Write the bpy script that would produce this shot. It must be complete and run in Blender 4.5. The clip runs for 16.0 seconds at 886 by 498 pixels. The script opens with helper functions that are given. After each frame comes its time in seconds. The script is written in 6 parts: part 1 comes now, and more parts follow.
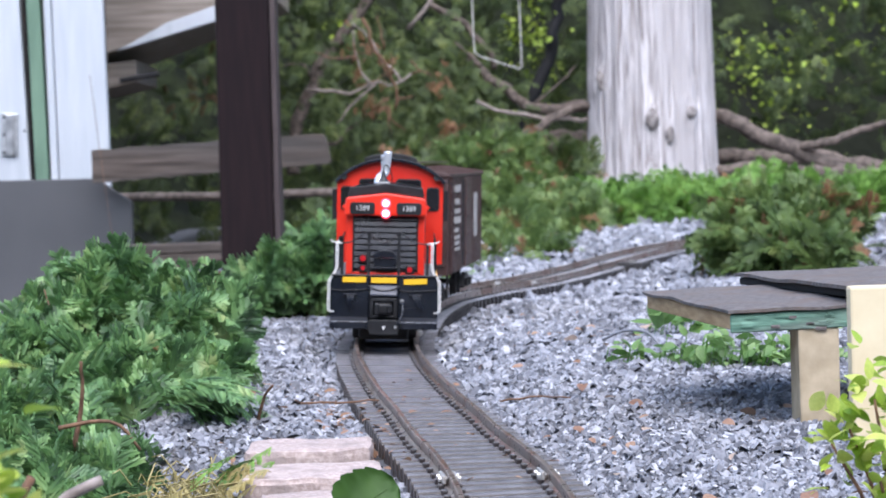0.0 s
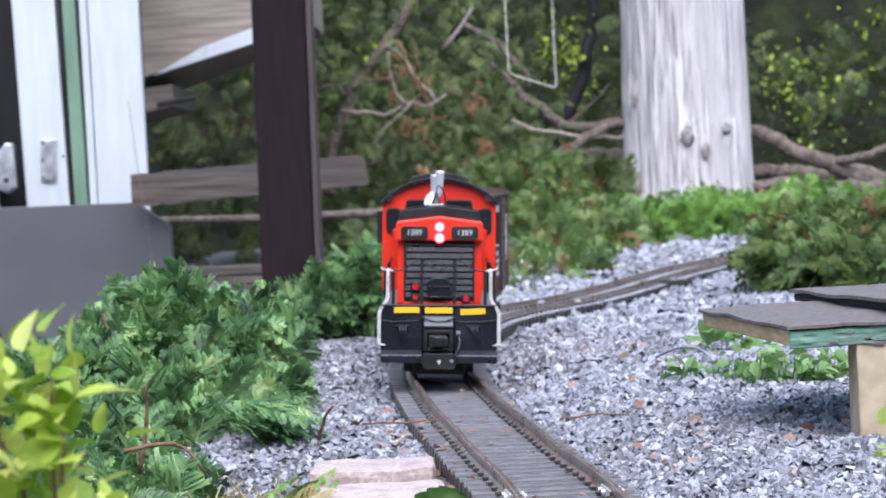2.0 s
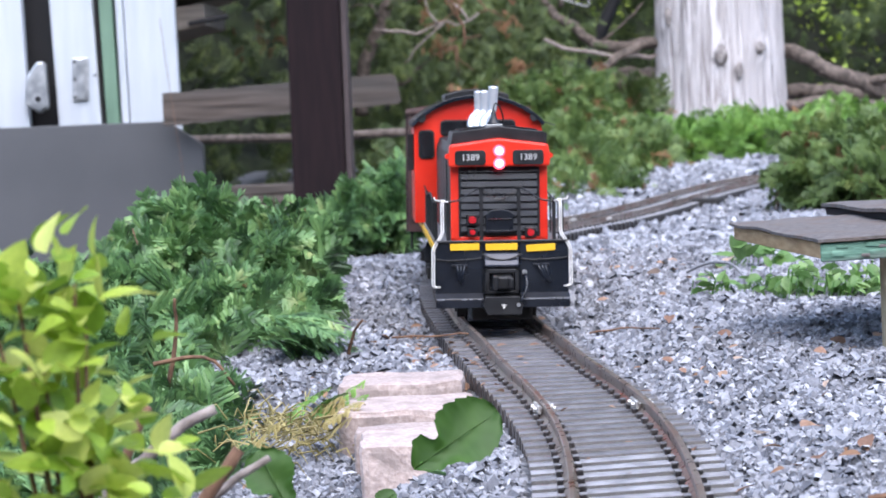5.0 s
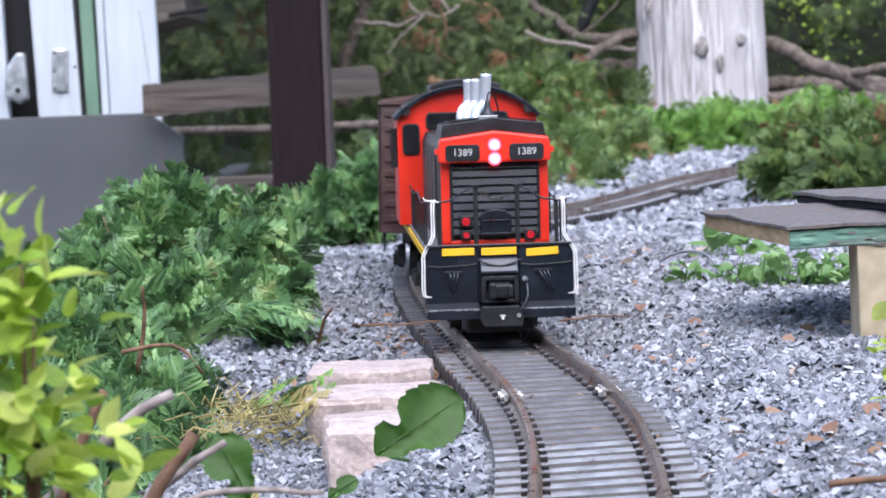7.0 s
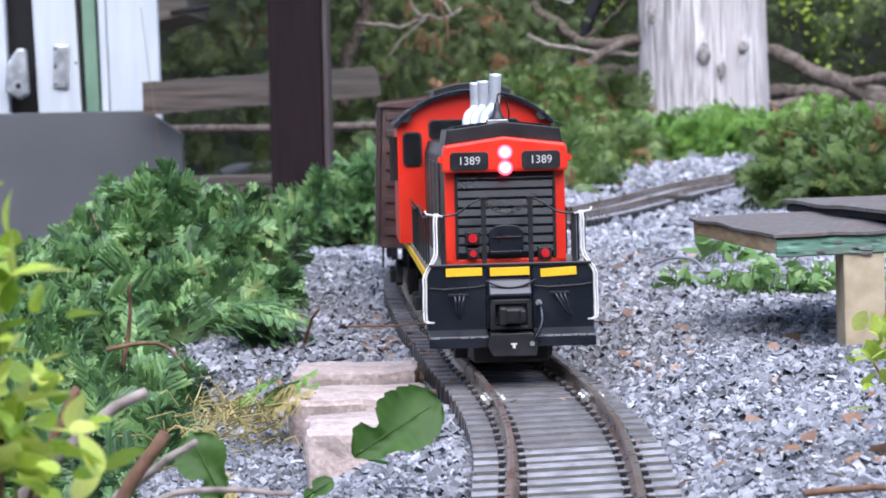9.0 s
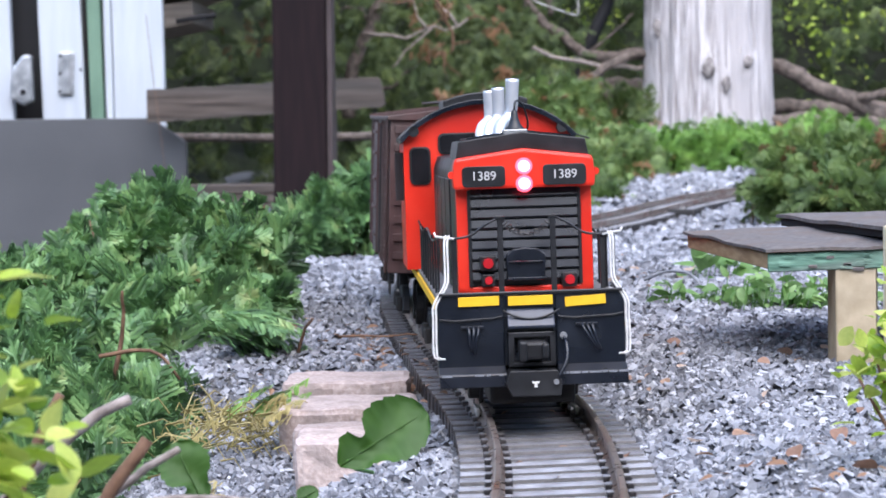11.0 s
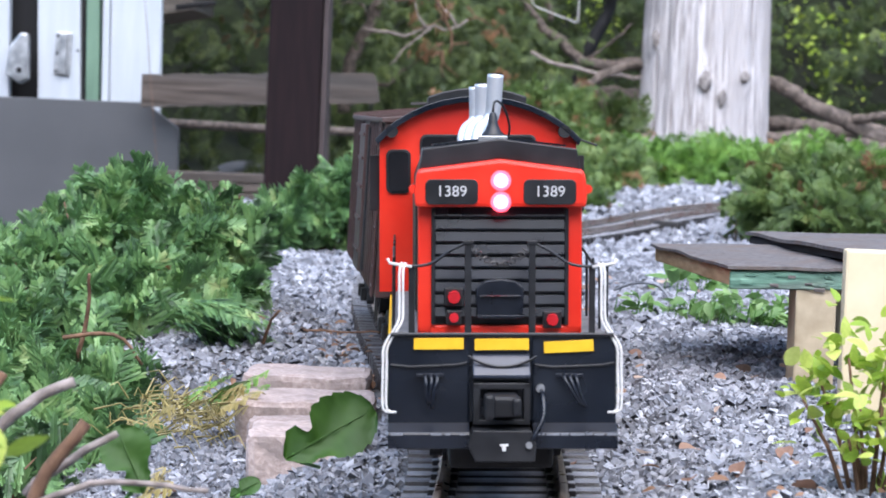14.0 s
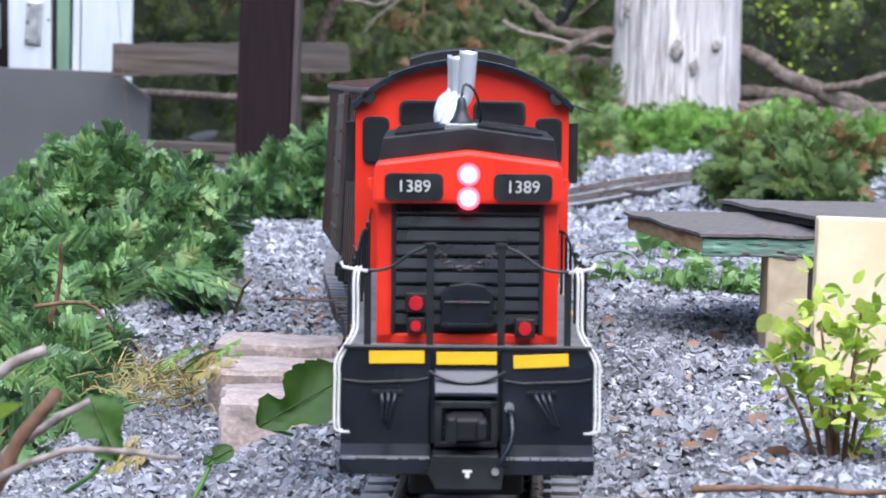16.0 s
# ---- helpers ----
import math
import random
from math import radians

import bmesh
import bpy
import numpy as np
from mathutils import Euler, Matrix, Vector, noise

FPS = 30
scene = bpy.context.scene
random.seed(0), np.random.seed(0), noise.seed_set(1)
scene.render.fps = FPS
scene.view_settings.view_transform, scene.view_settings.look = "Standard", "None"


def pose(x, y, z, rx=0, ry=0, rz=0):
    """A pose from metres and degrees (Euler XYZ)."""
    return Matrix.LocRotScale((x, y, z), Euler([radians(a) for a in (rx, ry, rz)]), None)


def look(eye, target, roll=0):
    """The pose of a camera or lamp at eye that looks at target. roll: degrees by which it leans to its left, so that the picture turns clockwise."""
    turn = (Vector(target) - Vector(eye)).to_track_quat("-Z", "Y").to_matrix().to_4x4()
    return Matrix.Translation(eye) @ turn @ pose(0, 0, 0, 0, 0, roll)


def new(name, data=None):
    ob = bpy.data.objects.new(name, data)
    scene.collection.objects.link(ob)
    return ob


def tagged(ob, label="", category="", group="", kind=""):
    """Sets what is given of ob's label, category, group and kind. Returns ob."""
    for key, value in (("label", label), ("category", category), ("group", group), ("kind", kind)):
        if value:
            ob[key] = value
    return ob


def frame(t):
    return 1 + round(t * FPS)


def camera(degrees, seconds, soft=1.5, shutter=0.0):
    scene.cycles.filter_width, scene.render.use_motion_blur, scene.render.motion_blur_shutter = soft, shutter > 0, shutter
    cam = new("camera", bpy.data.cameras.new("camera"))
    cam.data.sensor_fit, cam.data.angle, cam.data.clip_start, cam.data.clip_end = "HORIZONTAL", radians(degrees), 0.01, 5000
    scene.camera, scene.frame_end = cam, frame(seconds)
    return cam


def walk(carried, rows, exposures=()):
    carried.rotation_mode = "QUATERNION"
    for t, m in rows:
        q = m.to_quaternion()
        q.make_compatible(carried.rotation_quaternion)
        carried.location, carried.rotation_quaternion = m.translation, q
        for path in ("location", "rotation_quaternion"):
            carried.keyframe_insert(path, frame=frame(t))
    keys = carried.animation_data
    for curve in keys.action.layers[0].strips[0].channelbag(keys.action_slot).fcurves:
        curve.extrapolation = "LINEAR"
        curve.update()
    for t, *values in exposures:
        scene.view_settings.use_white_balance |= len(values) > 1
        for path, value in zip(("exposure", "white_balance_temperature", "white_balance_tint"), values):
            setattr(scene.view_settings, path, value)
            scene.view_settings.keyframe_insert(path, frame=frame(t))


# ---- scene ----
# ---------------------------------------------------------------- camera
cam = camera(20.0, 16.0, soft=1.7)
PATH = [  # seconds, x, y, z, yaw, pitch, roll (degrees)
    (0, 0.00001, 0.00000, 0.14870, 0.000, -1.558, -1.713),
    (0.5, -0.00805, -0.00737, 0.14850, 0.166, -1.634, -2.196),
    (1, -0.01220, -0.01191, 0.14898, 0.369, -1.553, -2.673),
    (1.5, -0.01434, -0.01478, 0.14941, 0.620, -1.499, -2.672),
    (2, -0.01532, -0.01661, 0.15068, 0.702, -1.095, -2.475),
    (2.5, -0.01597, -0.02009, 0.15207, 0.831, -0.525, -2.188),
    (3, -0.01731, -0.02287, 0.15137, 0.634, -1.090, -2.144),
    (3.5, -0.01783, -0.01857, 0.14911, 0.784, -1.897, -2.471),
    (4, -0.01701, -0.01388, 0.14751, 1.104, -2.272, -2.572),
    (4.5, -0.01638, -0.01320, 0.14658, 1.185, -2.546, -2.637),
    (5, -0.01382, -0.01101, 0.14573, 1.526, -2.856, -2.466),
    (7.5, -0.00288, -0.00451, 0.14140, 1.125, -3.097, -2.402),
    (8, 0.00057, -0.00245, 0.14109, 1.417, -3.179, -2.188),
    (8.5, 0.00238, -0.00400, 0.14166, 1.437, -3.043, -1.756),
    (9, 0.00238, -0.00378, 0.14163, 1.196, -2.969, -1.466),
    (11.5, 0.01355, -0.00502, 0.14148, 1.411, -2.692, -0.361),
    (12, 0.01791, -0.00535, 0.14175, 1.210, -2.682, 0.446),
    (12.5, 0.01928, -0.00722, 0.14213, 0.999, -2.625, 0.787),
    (13, 0.02173, -0.00826, 0.14202, 0.676, -2.649, 1.009),
    (13.5, 0.02399, -0.01079, 0.14244, 1.082, -2.391, 1.357),
    (14, 0.02426, -0.01062, 0.14254, 1.159, -2.726, 2.175),
    (14.5, 0.02481, -0.01201, 0.14221, 1.016, -3.040, 2.511),
    (15, 0.02443, -0.00864, 0.14121, 0.853, -3.155, 2.559),
    (15.5, 0.02426, -0.00933, 0.14124, 0.693, -3.276, 2.153),
    (16, 0.02396, -0.00999, 0.14157, 0.491, -3.392, 2.129),
]


cam.data.dof.use_dof, cam.data.dof.focus_distance, cam.data.dof.aperture_fstop = True, 1.25, 44.0


def aim(x, y, z, yaw, pitch, roll):
    return pose(x, y, z, 0, 0, yaw) @ pose(0, 0, 0, 90 + pitch, 0, 0) @ pose(0, 0, 0, 0, 0, roll)


walk(cam, [(t, aim(*p)) for t, *p in PATH], exposures=[(0, 1.72, 6500, 13), (3, 1.86, 6500, 13), (5, 1.85, 6500, 13), (9, 1.79, 6500, 13), (12.5, 1.88, 6500, 12), (16, 1.87, 6500, 11)])

# ---------------------------------------------------------------- light: bright overcast through the trees
world = bpy.data.worlds.new("world")
scene.world = world
world.use_nodes = True
wn = world.node_tree.nodes
sky = wn.new("ShaderNodeTexSky")
sky.sky_type, sky.sun_disc = "NISHITA", False
sky.sun_elevation, sky.sun_rotation = radians(55), radians(170)
sky.air_density, sky.dust_density = 1.1, 1.0
world.node_tree.links.new(sky.outputs[0], wn["Background"].inputs[0])
wn["Background"].inputs[1].default_value = 0.15
sun = new("sun", bpy.data.lights.new("sun", "SUN"))
sun.data.energy, sun.data.angle, sun.data.color = 1.4, radians(80), (1.0, 0.975, 0.95)
sun.matrix_basis = look((0.6, -3.4, 4.9), (0, 0, 0))

# ---------------------------------------------------------------- materials


def mat(name, rough=0.6, metal=0.0):
    m = bpy.data.materials.new(name)
    m.use_nodes = True
    b = m.node_tree.nodes["Principled BSDF"]
    b.inputs["Roughness"].default_value, b.inputs["Metallic"].default_value = rough, metal
    return m, m.node_tree.nodes, m.node_tree.links, b


def surface(name, c1, c2, scale=40.0, rough=0.6, metal=0.0, bump=0.3, stretch=(1, 1, 1), c3=None, dist=0.001, vary=0.0, spread=(0.35, 0.65), detail=8.0, warp=0.0):
    """Two-colour noise with finer relief; c3 adds stains at a larger scale; vary mixes by piece."""
    m, n, l, b = mat(name, rough, metal)
    tc, mp, no = n.new("ShaderNodeTexCoord"), n.new("ShaderNodeMapping"), n.new("ShaderNodeTexNoise")
    mp.inputs["Scale"].default_value = stretch
    l.new(tc.outputs["Object"], mp.inputs[0])
    l.new(mp.outputs[0], no.inputs["Vector"])
    no.inputs["Scale"].default_value, no.inputs["Detail"].default_value, no.inputs["Distortion"].default_value = scale, detail, warp
    ramp = n.new("ShaderNodeValToRGB")
    ramp.color_ramp.elements[0].position, ramp.color_ramp.elements[1].position = spread
    ramp.color_ramp.elements[0].color, ramp.color_ramp.elements[1].color = (*c1, 1), (*c2, 1)
    l.new(no.outputs[0], ramp.inputs[0])
    out = ramp.outputs[0]
    if c3:
        big, r2, mx = n.new("ShaderNodeTexNoise"), n.new("ShaderNodeValToRGB"), n.new("ShaderNodeMix")
        mx.data_type = "RGBA"
        big.inputs["Scale"].default_value = scale * 0.17
        l.new(mp.outputs[0], big.inputs["Vector"])
        r2.color_ramp.elements[0].position, r2.color_ramp.elements[1].position = 0.48, 0.68
        l.new(big.outputs[0], r2.inputs[0])
        l.new(r2.outputs[0], mx.inputs["Factor"])
        l.new(out, mx.inputs["A"])
        mx.inputs["B"].default_value = (*c3, 1)
        out = mx.outputs["Result"]
    if vary:
        oi, hs, mr = n.new("ShaderNodeObjectInfo"), n.new("ShaderNodeHueSaturation"), n.new("ShaderNodeMapRange")
        l.new(oi.outputs["Random"], mr.inputs[0])
        mr.inputs[3].default_value, mr.inputs[4].default_value = 1 - vary, 1 + vary
        l.new(mr.outputs[0], hs.inputs["Value"])
        l.new(out, hs.inputs["Color"])
        out = hs.outputs[0]
    l.new(out, b.inputs["Base Color"])
    rr = n.new("ShaderNodeMapRange")
    rr.inputs[3].default_value, rr.inputs[4].default_value = max(0, rough - 0.12), min(1, rough + 0.12)
    l.new(no.outputs[0], rr.inputs[0])
    l.new(rr.outputs[0], b.inputs["Roughness"])
    if bump:
        bp = n.new("ShaderNodeBump")
        bp.inputs["Strength"].default_value, bp.inputs["Distance"].default_value = bump, dist
        l.new(no.outputs[0], bp.inputs["Height"])
        l.new(bp.outputs[0], b.inputs["Normal"])
    return m


def leafy(name, colours, rough=0.5, through_light=0.25, noise_scale=9.0, island=0.35):
    """Foliage: every blade or spray takes its own place on the ramp, with slower drifts of tone."""
    m, n, l, b = mat(name, rough)
    ge, no, tc = n.new("ShaderNodeNewGeometry"), n.new("ShaderNodeTexNoise"), n.new("ShaderNodeTexCoord")
    l.new(tc.outputs["Object"], no.inputs["Vector"])
    no.inputs["Scale"].default_value = noise_scale
    ad = n.new("ShaderNodeMath")
    ad.operation = "MULTIPLY_ADD"
    ad.inputs[1].default_value = island
    l.new(ge.outputs["Random Per Island"], ad.inputs[0])
    sb = n.new("ShaderNodeMath")
    sb.operation = "MULTIPLY_ADD"
    sb.inputs[1].default_value, sb.inputs[2].default_value = 1.5, -0.42
    l.new(no.outputs[0], sb.inputs[0])
    l.new(sb.outputs[0], ad.inputs[2])
    ramp = n.new("ShaderNodeValToRGB")
    ramp.color_ramp.elements.remove(ramp.color_ramp.elements[1])
    for k, (p, c) in enumerate(colours):
        e = ramp.color_ramp.elements[0] if k == 0 else ramp.color_ramp.elements.new(p)
        e.position, e.color = p, (*c, 1)
    l.new(ad.outputs[0], ramp.inputs[0])
    l.new(ramp.outputs[0], b.inputs["Base Color"])
    tr, mx = n.new("ShaderNodeBsdfTranslucent"), n.new("ShaderNodeMixShader")
    mx.inputs[0].default_value = through_light
    l.new(ramp.outputs[0], tr.inputs[0])
    l.new(b.outputs[0], mx.inputs[1])
    l.new(tr.outputs[0], mx.inputs[2])
    l.new(mx.outputs[0], n["Material Output"].inputs[0])
    return m


def glow(name, colour, strength):
    m, n, l, b = mat(name, 0.3)
    b.inputs["Base Color"].default_value = (*colour, 1)
    b.inputs["Emission Color"].default_value = (*colour, 1)
    b.inputs["Emission Strength"].default_value = strength
    return m


M_red = surface("red_paint", (0.68, 0.023, 0.009), (0.76, 0.034, 0.013), 60, 0.36, bump=0.06, c3=(0.58, 0.022, 0.012))
M_black = surface("black_paint", (0.006, 0.0065, 0.008), (0.014, 0.015, 0.018), 90, 0.42, bump=0.08, c3=(0.024, 0.024, 0.026))
# black paint with reflected sky blue put into its colour; c3 is paler scuffs
M_pilot = surface("sky_tinted_black_paint", (0.0035, 0.0056, 0.0105), (0.0075, 0.0105, 0.0170), 110, 0.20, bump=0.15, c3=(0.022, 0.027, 0.037))
M_grey_black = surface("worn_black_plastic", (0.0055, 0.0075, 0.0130), (0.0115, 0.0148, 0.0230), 90, 0.30, bump=0.08)
M_yellow = surface("yellow_stripe", (0.75, 0.42, 0.01), (0.85, 0.50, 0.02), 120, 0.5, bump=0.05)
M_white_wire = surface("white_painted_wire", (0.62, 0.60, 0.57), (0.75, 0.74, 0.72), 90, 0.45, bump=0.05)
M_chrome = surface("polished_pipe", (0.66, 0.68, 0.72), (0.80, 0.82, 0.86), 60, 0.36, 0.65, bump=0.03)
M_lens_red = surface("red_lens", (0.45, 0.01, 0.015), (0.60, 0.02, 0.03), 60, 0.2, bump=0.0)
M_lamp = glow("pink_white_lamp", (1.0, 0.62, 0.68), 5.0)
# these two emit to imitate the pink fringe and red halo round each headlight
M_lamp_fringe = glow("pink_glow_fringe", (1.0, 0.30, 0.40), 0.9)
M_lamp_halo = glow("red_halo_glow", (1.0, 0.08, 0.13), 0.9)
M_chain = surface("dark_chain_metal", (0.030, 0.028, 0.028), (0.070, 0.066, 0.064), 90, 0.4, 0.4, bump=0.1)
M_apron = surface("shiny_grey_apron", (0.026, 0.033, 0.052), (0.045, 0.055, 0.080), 70, 0.30, bump=0.05)
M_glass, _n, _l, _b = mat("dark_window_glass", 0.08)
_b.inputs["Base Color"].default_value = (0.012, 0.012, 0.014, 1)
M_number = surface("white_figures", (0.50, 0.50, 0.50), (0.60, 0.60, 0.60), 80, 0.5, bump=0.0)
M_deck = surface("dusty_deck", (0.12, 0.115, 0.115), (0.2, 0.19, 0.19), 80, 0.7, bump=0.2)
M_truck = surface("dusty_black_truck", (0.012, 0.011, 0.011), (0.03, 0.027, 0.025), 90, 0.7, bump=0.3)
M_boxcar = surface("boxcar_brown", (0.052, 0.025, 0.024), (0.086, 0.045, 0.041), 80, 0.5, bump=0.2, c3=(0.07, 0.05, 0.045))
M_letter = surface("faded_lettering", (0.34, 0.32, 0.30), (0.46, 0.44, 0.42), 90, 0.7, bump=0.0)
M_rail = surface("weathered_brass_rail", (0.24, 0.19, 0.165), (0.42, 0.35, 0.31), 150, 0.30, 0.7, bump=0.2, c3=(0.26, 0.15, 0.11))


def dusty(name, dust, dark, pale):
    """Dark plastic whose upward faces hold patches of pale stone dust."""
    m, n, l, b = mat(name, 0.35)
    tc, ge, sp = n.new("ShaderNodeTexCoord"), n.new("ShaderNodeNewGeometry"), n.new("ShaderNodeSeparateXYZ")
    oi, no, fine, ad = n.new("ShaderNodeObjectInfo"), n.new("ShaderNodeTexNoise"), n.new("ShaderNodeTexNoise"), n.new("ShaderNodeVectorMath")
    l.new(ge.outputs["Normal"], sp.inputs[0])
    l.new(tc.outputs["Object"], ad.inputs[0])
    l.new(oi.outputs["Location"], ad.inputs[1])
    l.new(ad.outputs[0], no.inputs["Vector"])
    l.new(ad.outputs[0], fine.inputs["Vector"])
    no.inputs["Scale"].default_value, no.inputs["Detail"].default_value = 95, 6
    fine.inputs["Scale"].default_value, fine.inputs["Detail"].default_value = 700, 5
    up, patch, both, mx, base = n.new("ShaderNodeMapRange"), n.new("ShaderNodeMapRange"), n.new("ShaderNodeMath"), n.new("ShaderNodeMix"), n.new("ShaderNodeValToRGB")
    l.new(sp.outputs["Z"], up.inputs[0])
    up.inputs[1].default_value, up.inputs[2].default_value = 0.55, 0.95
    l.new(no.outputs[0], patch.inputs[0])
    patch.inputs[1].default_value, patch.inputs[2].default_value = 0.30, 0.66
    patch.inputs[3].default_value, patch.inputs[4].default_value = dust * 0.45, dust
    both.operation = "MULTIPLY"
    l.new(up.outputs[0], both.inputs[0])
    l.new(patch.outputs[0], both.inputs[1])
    base.color_ramp.elements[0].color, base.color_ramp.elements[1].color = (*dark, 1), (*pale, 1)
    l.new(fine.outputs[0], base.inputs[0])
    mx.data_type = "RGBA"
    l.new(both.outputs[0], mx.inputs["Factor"])
    l.new(base.outputs[0], mx.inputs["A"])
    mx.inputs["B"].default_value = (0.36, 0.36, 0.385, 1)
    l.new(mx.outputs["Result"], b.inputs["Base Color"])
    bp = n.new("ShaderNodeBump")
    bp.inputs["Strength"].default_value, bp.inputs["Distance"].default_value = 0.5, 0.0005
    l.new(fine.outputs[0], bp.inputs["Height"])
    l.new(bp.outputs[0], b.inputs["Normal"])
    return m


M_tie_dusty = dusty("dusty_plastic_tie", 0.95, (0.006, 0.0055, 0.006), (0.036, 0.033, 0.035))
M_tie = dusty("weathered_brown_plastic_tie", 0.42, (0.014, 0.012, 0.012), (0.060, 0.052, 0.053))
M_joint = surface("bright_rail_joiner", (0.45, 0.44, 0.43), (0.65, 0.64, 0.62), 200, 0.4, 0.6, bump=0.2)


# dark grit; its colour also gives the shade between the stones
M_soil = surface("dark_gravel_bed", (0.05, 0.052, 0.06), (0.17, 0.175, 0.19), 130, 0.9, bump=1.0, c3=(0.09, 0.085, 0.08), dist=0.004)


def stone_material():
    m, n, l, b = mat("crushed_grey_stone", 0.75)
    ge, ramp = n.new("ShaderNodeNewGeometry"), n.new("ShaderNodeValToRGB")
    ramp.color_ramp.elements.remove(ramp.color_ramp.elements[1])
    for k, (p, c) in enumerate(((0.0, (0.085, 0.088, 0.102)), (0.3, (0.170, 0.176, 0.200)), (0.65, (0.255, 0.264, 0.295)), (0.92, (0.355, 0.365, 0.40)), (1.0, (0.48, 0.485, 0.51)))):
        e = ramp.color_ramp.elements[0] if k == 0 else ramp.color_ramp.elements.new(p)
        e.position, e.color = p, (*c, 1)
    l.new(ge.outputs["Random Per Island"], ramp.inputs[0])
    no, tc, mx = n.new("ShaderNodeTexNoise"), n.new("ShaderNodeTexCoord"), n.new("ShaderNodeMix")
    no.inputs["Scale"].default_value, no.inputs["Detail"].default_value = 420, 6
    l.new(tc.outputs["Object"], no.inputs["Vector"])
    mx.data_type, mx.blend_type = "RGBA", "OVERLAY"
    mx.inputs["Factor"].default_value = 0.6
    l.new(ramp.outputs[0], mx.inputs["A"])
    l.new(no.outputs[0], mx.inputs["B"])
    l.new(mx.outputs["Result"], b.inputs["Base Color"])
    bp = n.new("ShaderNodeBump")
    bp.inputs["Strength"].default_value, bp.inputs["Distance"].default_value = 0.5, 0.0008
    l.new(no.outputs[0], bp.inputs["Height"])
    l.new(bp.outputs[0], b.inputs["Normal"])
    return m


M_stone = stone_material()
M_post = surface("dark_brown_stain", (0.008, 0.004, 0.005), (0.015, 0.008, 0.009), 14, 0.85, bump=0.4, stretch=(6, 6, 0.6), dist=0.002)
M_post.node_tree.nodes["Principled BSDF"].inputs["Specular IOR Level"].default_value = 0.2
M_white = surface("white_board_paint", (0.43, 0.465, 0.50), (0.50, 0.53, 0.565), 9, 0.5, bump=0.15, stretch=(5, 5, 0.5), c3=(0.46, 0.49, 0.53))
M_green = surface("green_trim_paint", (0.11, 0.19, 0.13), (0.15, 0.25, 0.17), 12, 0.5, bump=0.1, stretch=(4, 4, 0.6))
M_grey = surface("dark_grey_sheet", (0.068, 0.070, 0.075), (0.082, 0.084, 0.090), 5, 0.5, bump=0.05)
# near-black: painted shade in gaps and doorway, and small dark parts
M_dark = surface("black_shade_and_parts", (0.006, 0.006, 0.008), (0.012, 0.012, 0.014), 10, 0.8, bump=0.1)
M_steel = surface("galvanised_steel", (0.32, 0.33, 0.34), (0.55, 0.56, 0.57), 45, 0.4, 0.8, bump=0.15)
M_soffit = surface("bare_soffit_boards", (0.17, 0.14, 0.115), (0.29, 0.25, 0.215), 12, 0.85, bump=0.4, stretch=(0.5, 6, 7), dist=0.003)
M_plank = surface("weathered_plank", (0.046, 0.034, 0.027), (0.122, 0.096, 0.080), 12, 0.85, bump=0.8, stretch=(0.5, 6, 7), dist=0.004, c3=(0.07, 0.062, 0.056))
M_bark = surface("grey_cedar_bark", (0.22, 0.19, 0.185), (0.60, 0.57, 0.575), 30, 0.92, bump=1.0, stretch=(3.0, 3.0, 0.16), dist=0.014, c3=(0.44, 0.41, 0.41), spread=(0.32, 0.56), warp=0.9)
M_knot = surface("dark_knot_wood", (0.10, 0.085, 0.08), (0.34, 0.31, 0.30), 60, 0.9, bump=0.9, dist=0.006)
M_branch = surface("dry_branch_bark", (0.055, 0.042, 0.035), (0.17, 0.135, 0.115), 30, 0.9, bump=0.8, stretch=(2, 2, 2), dist=0.004)
M_twig = surface("grey_twig_bark", (0.15, 0.12, 0.105), (0.33, 0.28, 0.255), 160, 0.85, bump=0.6)
M_brown_twig = surface("brown_twig_bark", (0.09, 0.045, 0.025), (0.2, 0.11, 0.065), 160, 0.85, bump=0.5)
M_felt = surface("grey_roofing_felt", (0.085, 0.075, 0.072), (0.16, 0.145, 0.14), 260, 0.9, bump=0.8, c3=(0.13, 0.10, 0.085), dist=0.0008)
M_tan = surface("raw_tan_plywood", (0.34, 0.22, 0.11), (0.48, 0.34, 0.19), 60, 0.8, bump=0.3, stretch=(1, 1, 5))
M_peel = surface("peeling_green_paint", (0.06, 0.15, 0.105), (0.19, 0.36, 0.27), 160, 0.7, bump=0.9, stretch=(0.4, 1, 2.5), c3=(0.15, 0.15, 0.14))
M_cream = surface("cream_painted_board", (0.66, 0.56, 0.36), (0.76, 0.67, 0.46), 50, 0.7, bump=0.3, c3=(0.60, 0.50, 0.32))
M_column = surface("pale_concrete_column", (0.36, 0.29, 0.19), (0.52, 0.43, 0.30), 70, 0.85, bump=0.5, c3=(0.27, 0.23, 0.17))
M_brick = surface("pale_pink_paver", (0.34, 0.265, 0.24), (0.50, 0.41, 0.38), 380, 0.9, bump=0.7, c3=(0.30, 0.245, 0.225), vary=0.16, dist=0.0012)
M_cable = surface("grey_cable_sheath", (0.12, 0.13, 0.15), (0.22, 0.23, 0.26), 90, 0.5, bump=0.0)
M_cedar = leafy("cedar_sprays", ((0.0, (0.020, 0.046, 0.020)), (0.3, (0.060, 0.132, 0.050)), (0.55, (0.132, 0.265, 0.095)), (0.8, (0.235, 0.395, 0.145)), (1.0, (0.34, 0.42, 0.18))), 0.42, 0.14, 42.0)
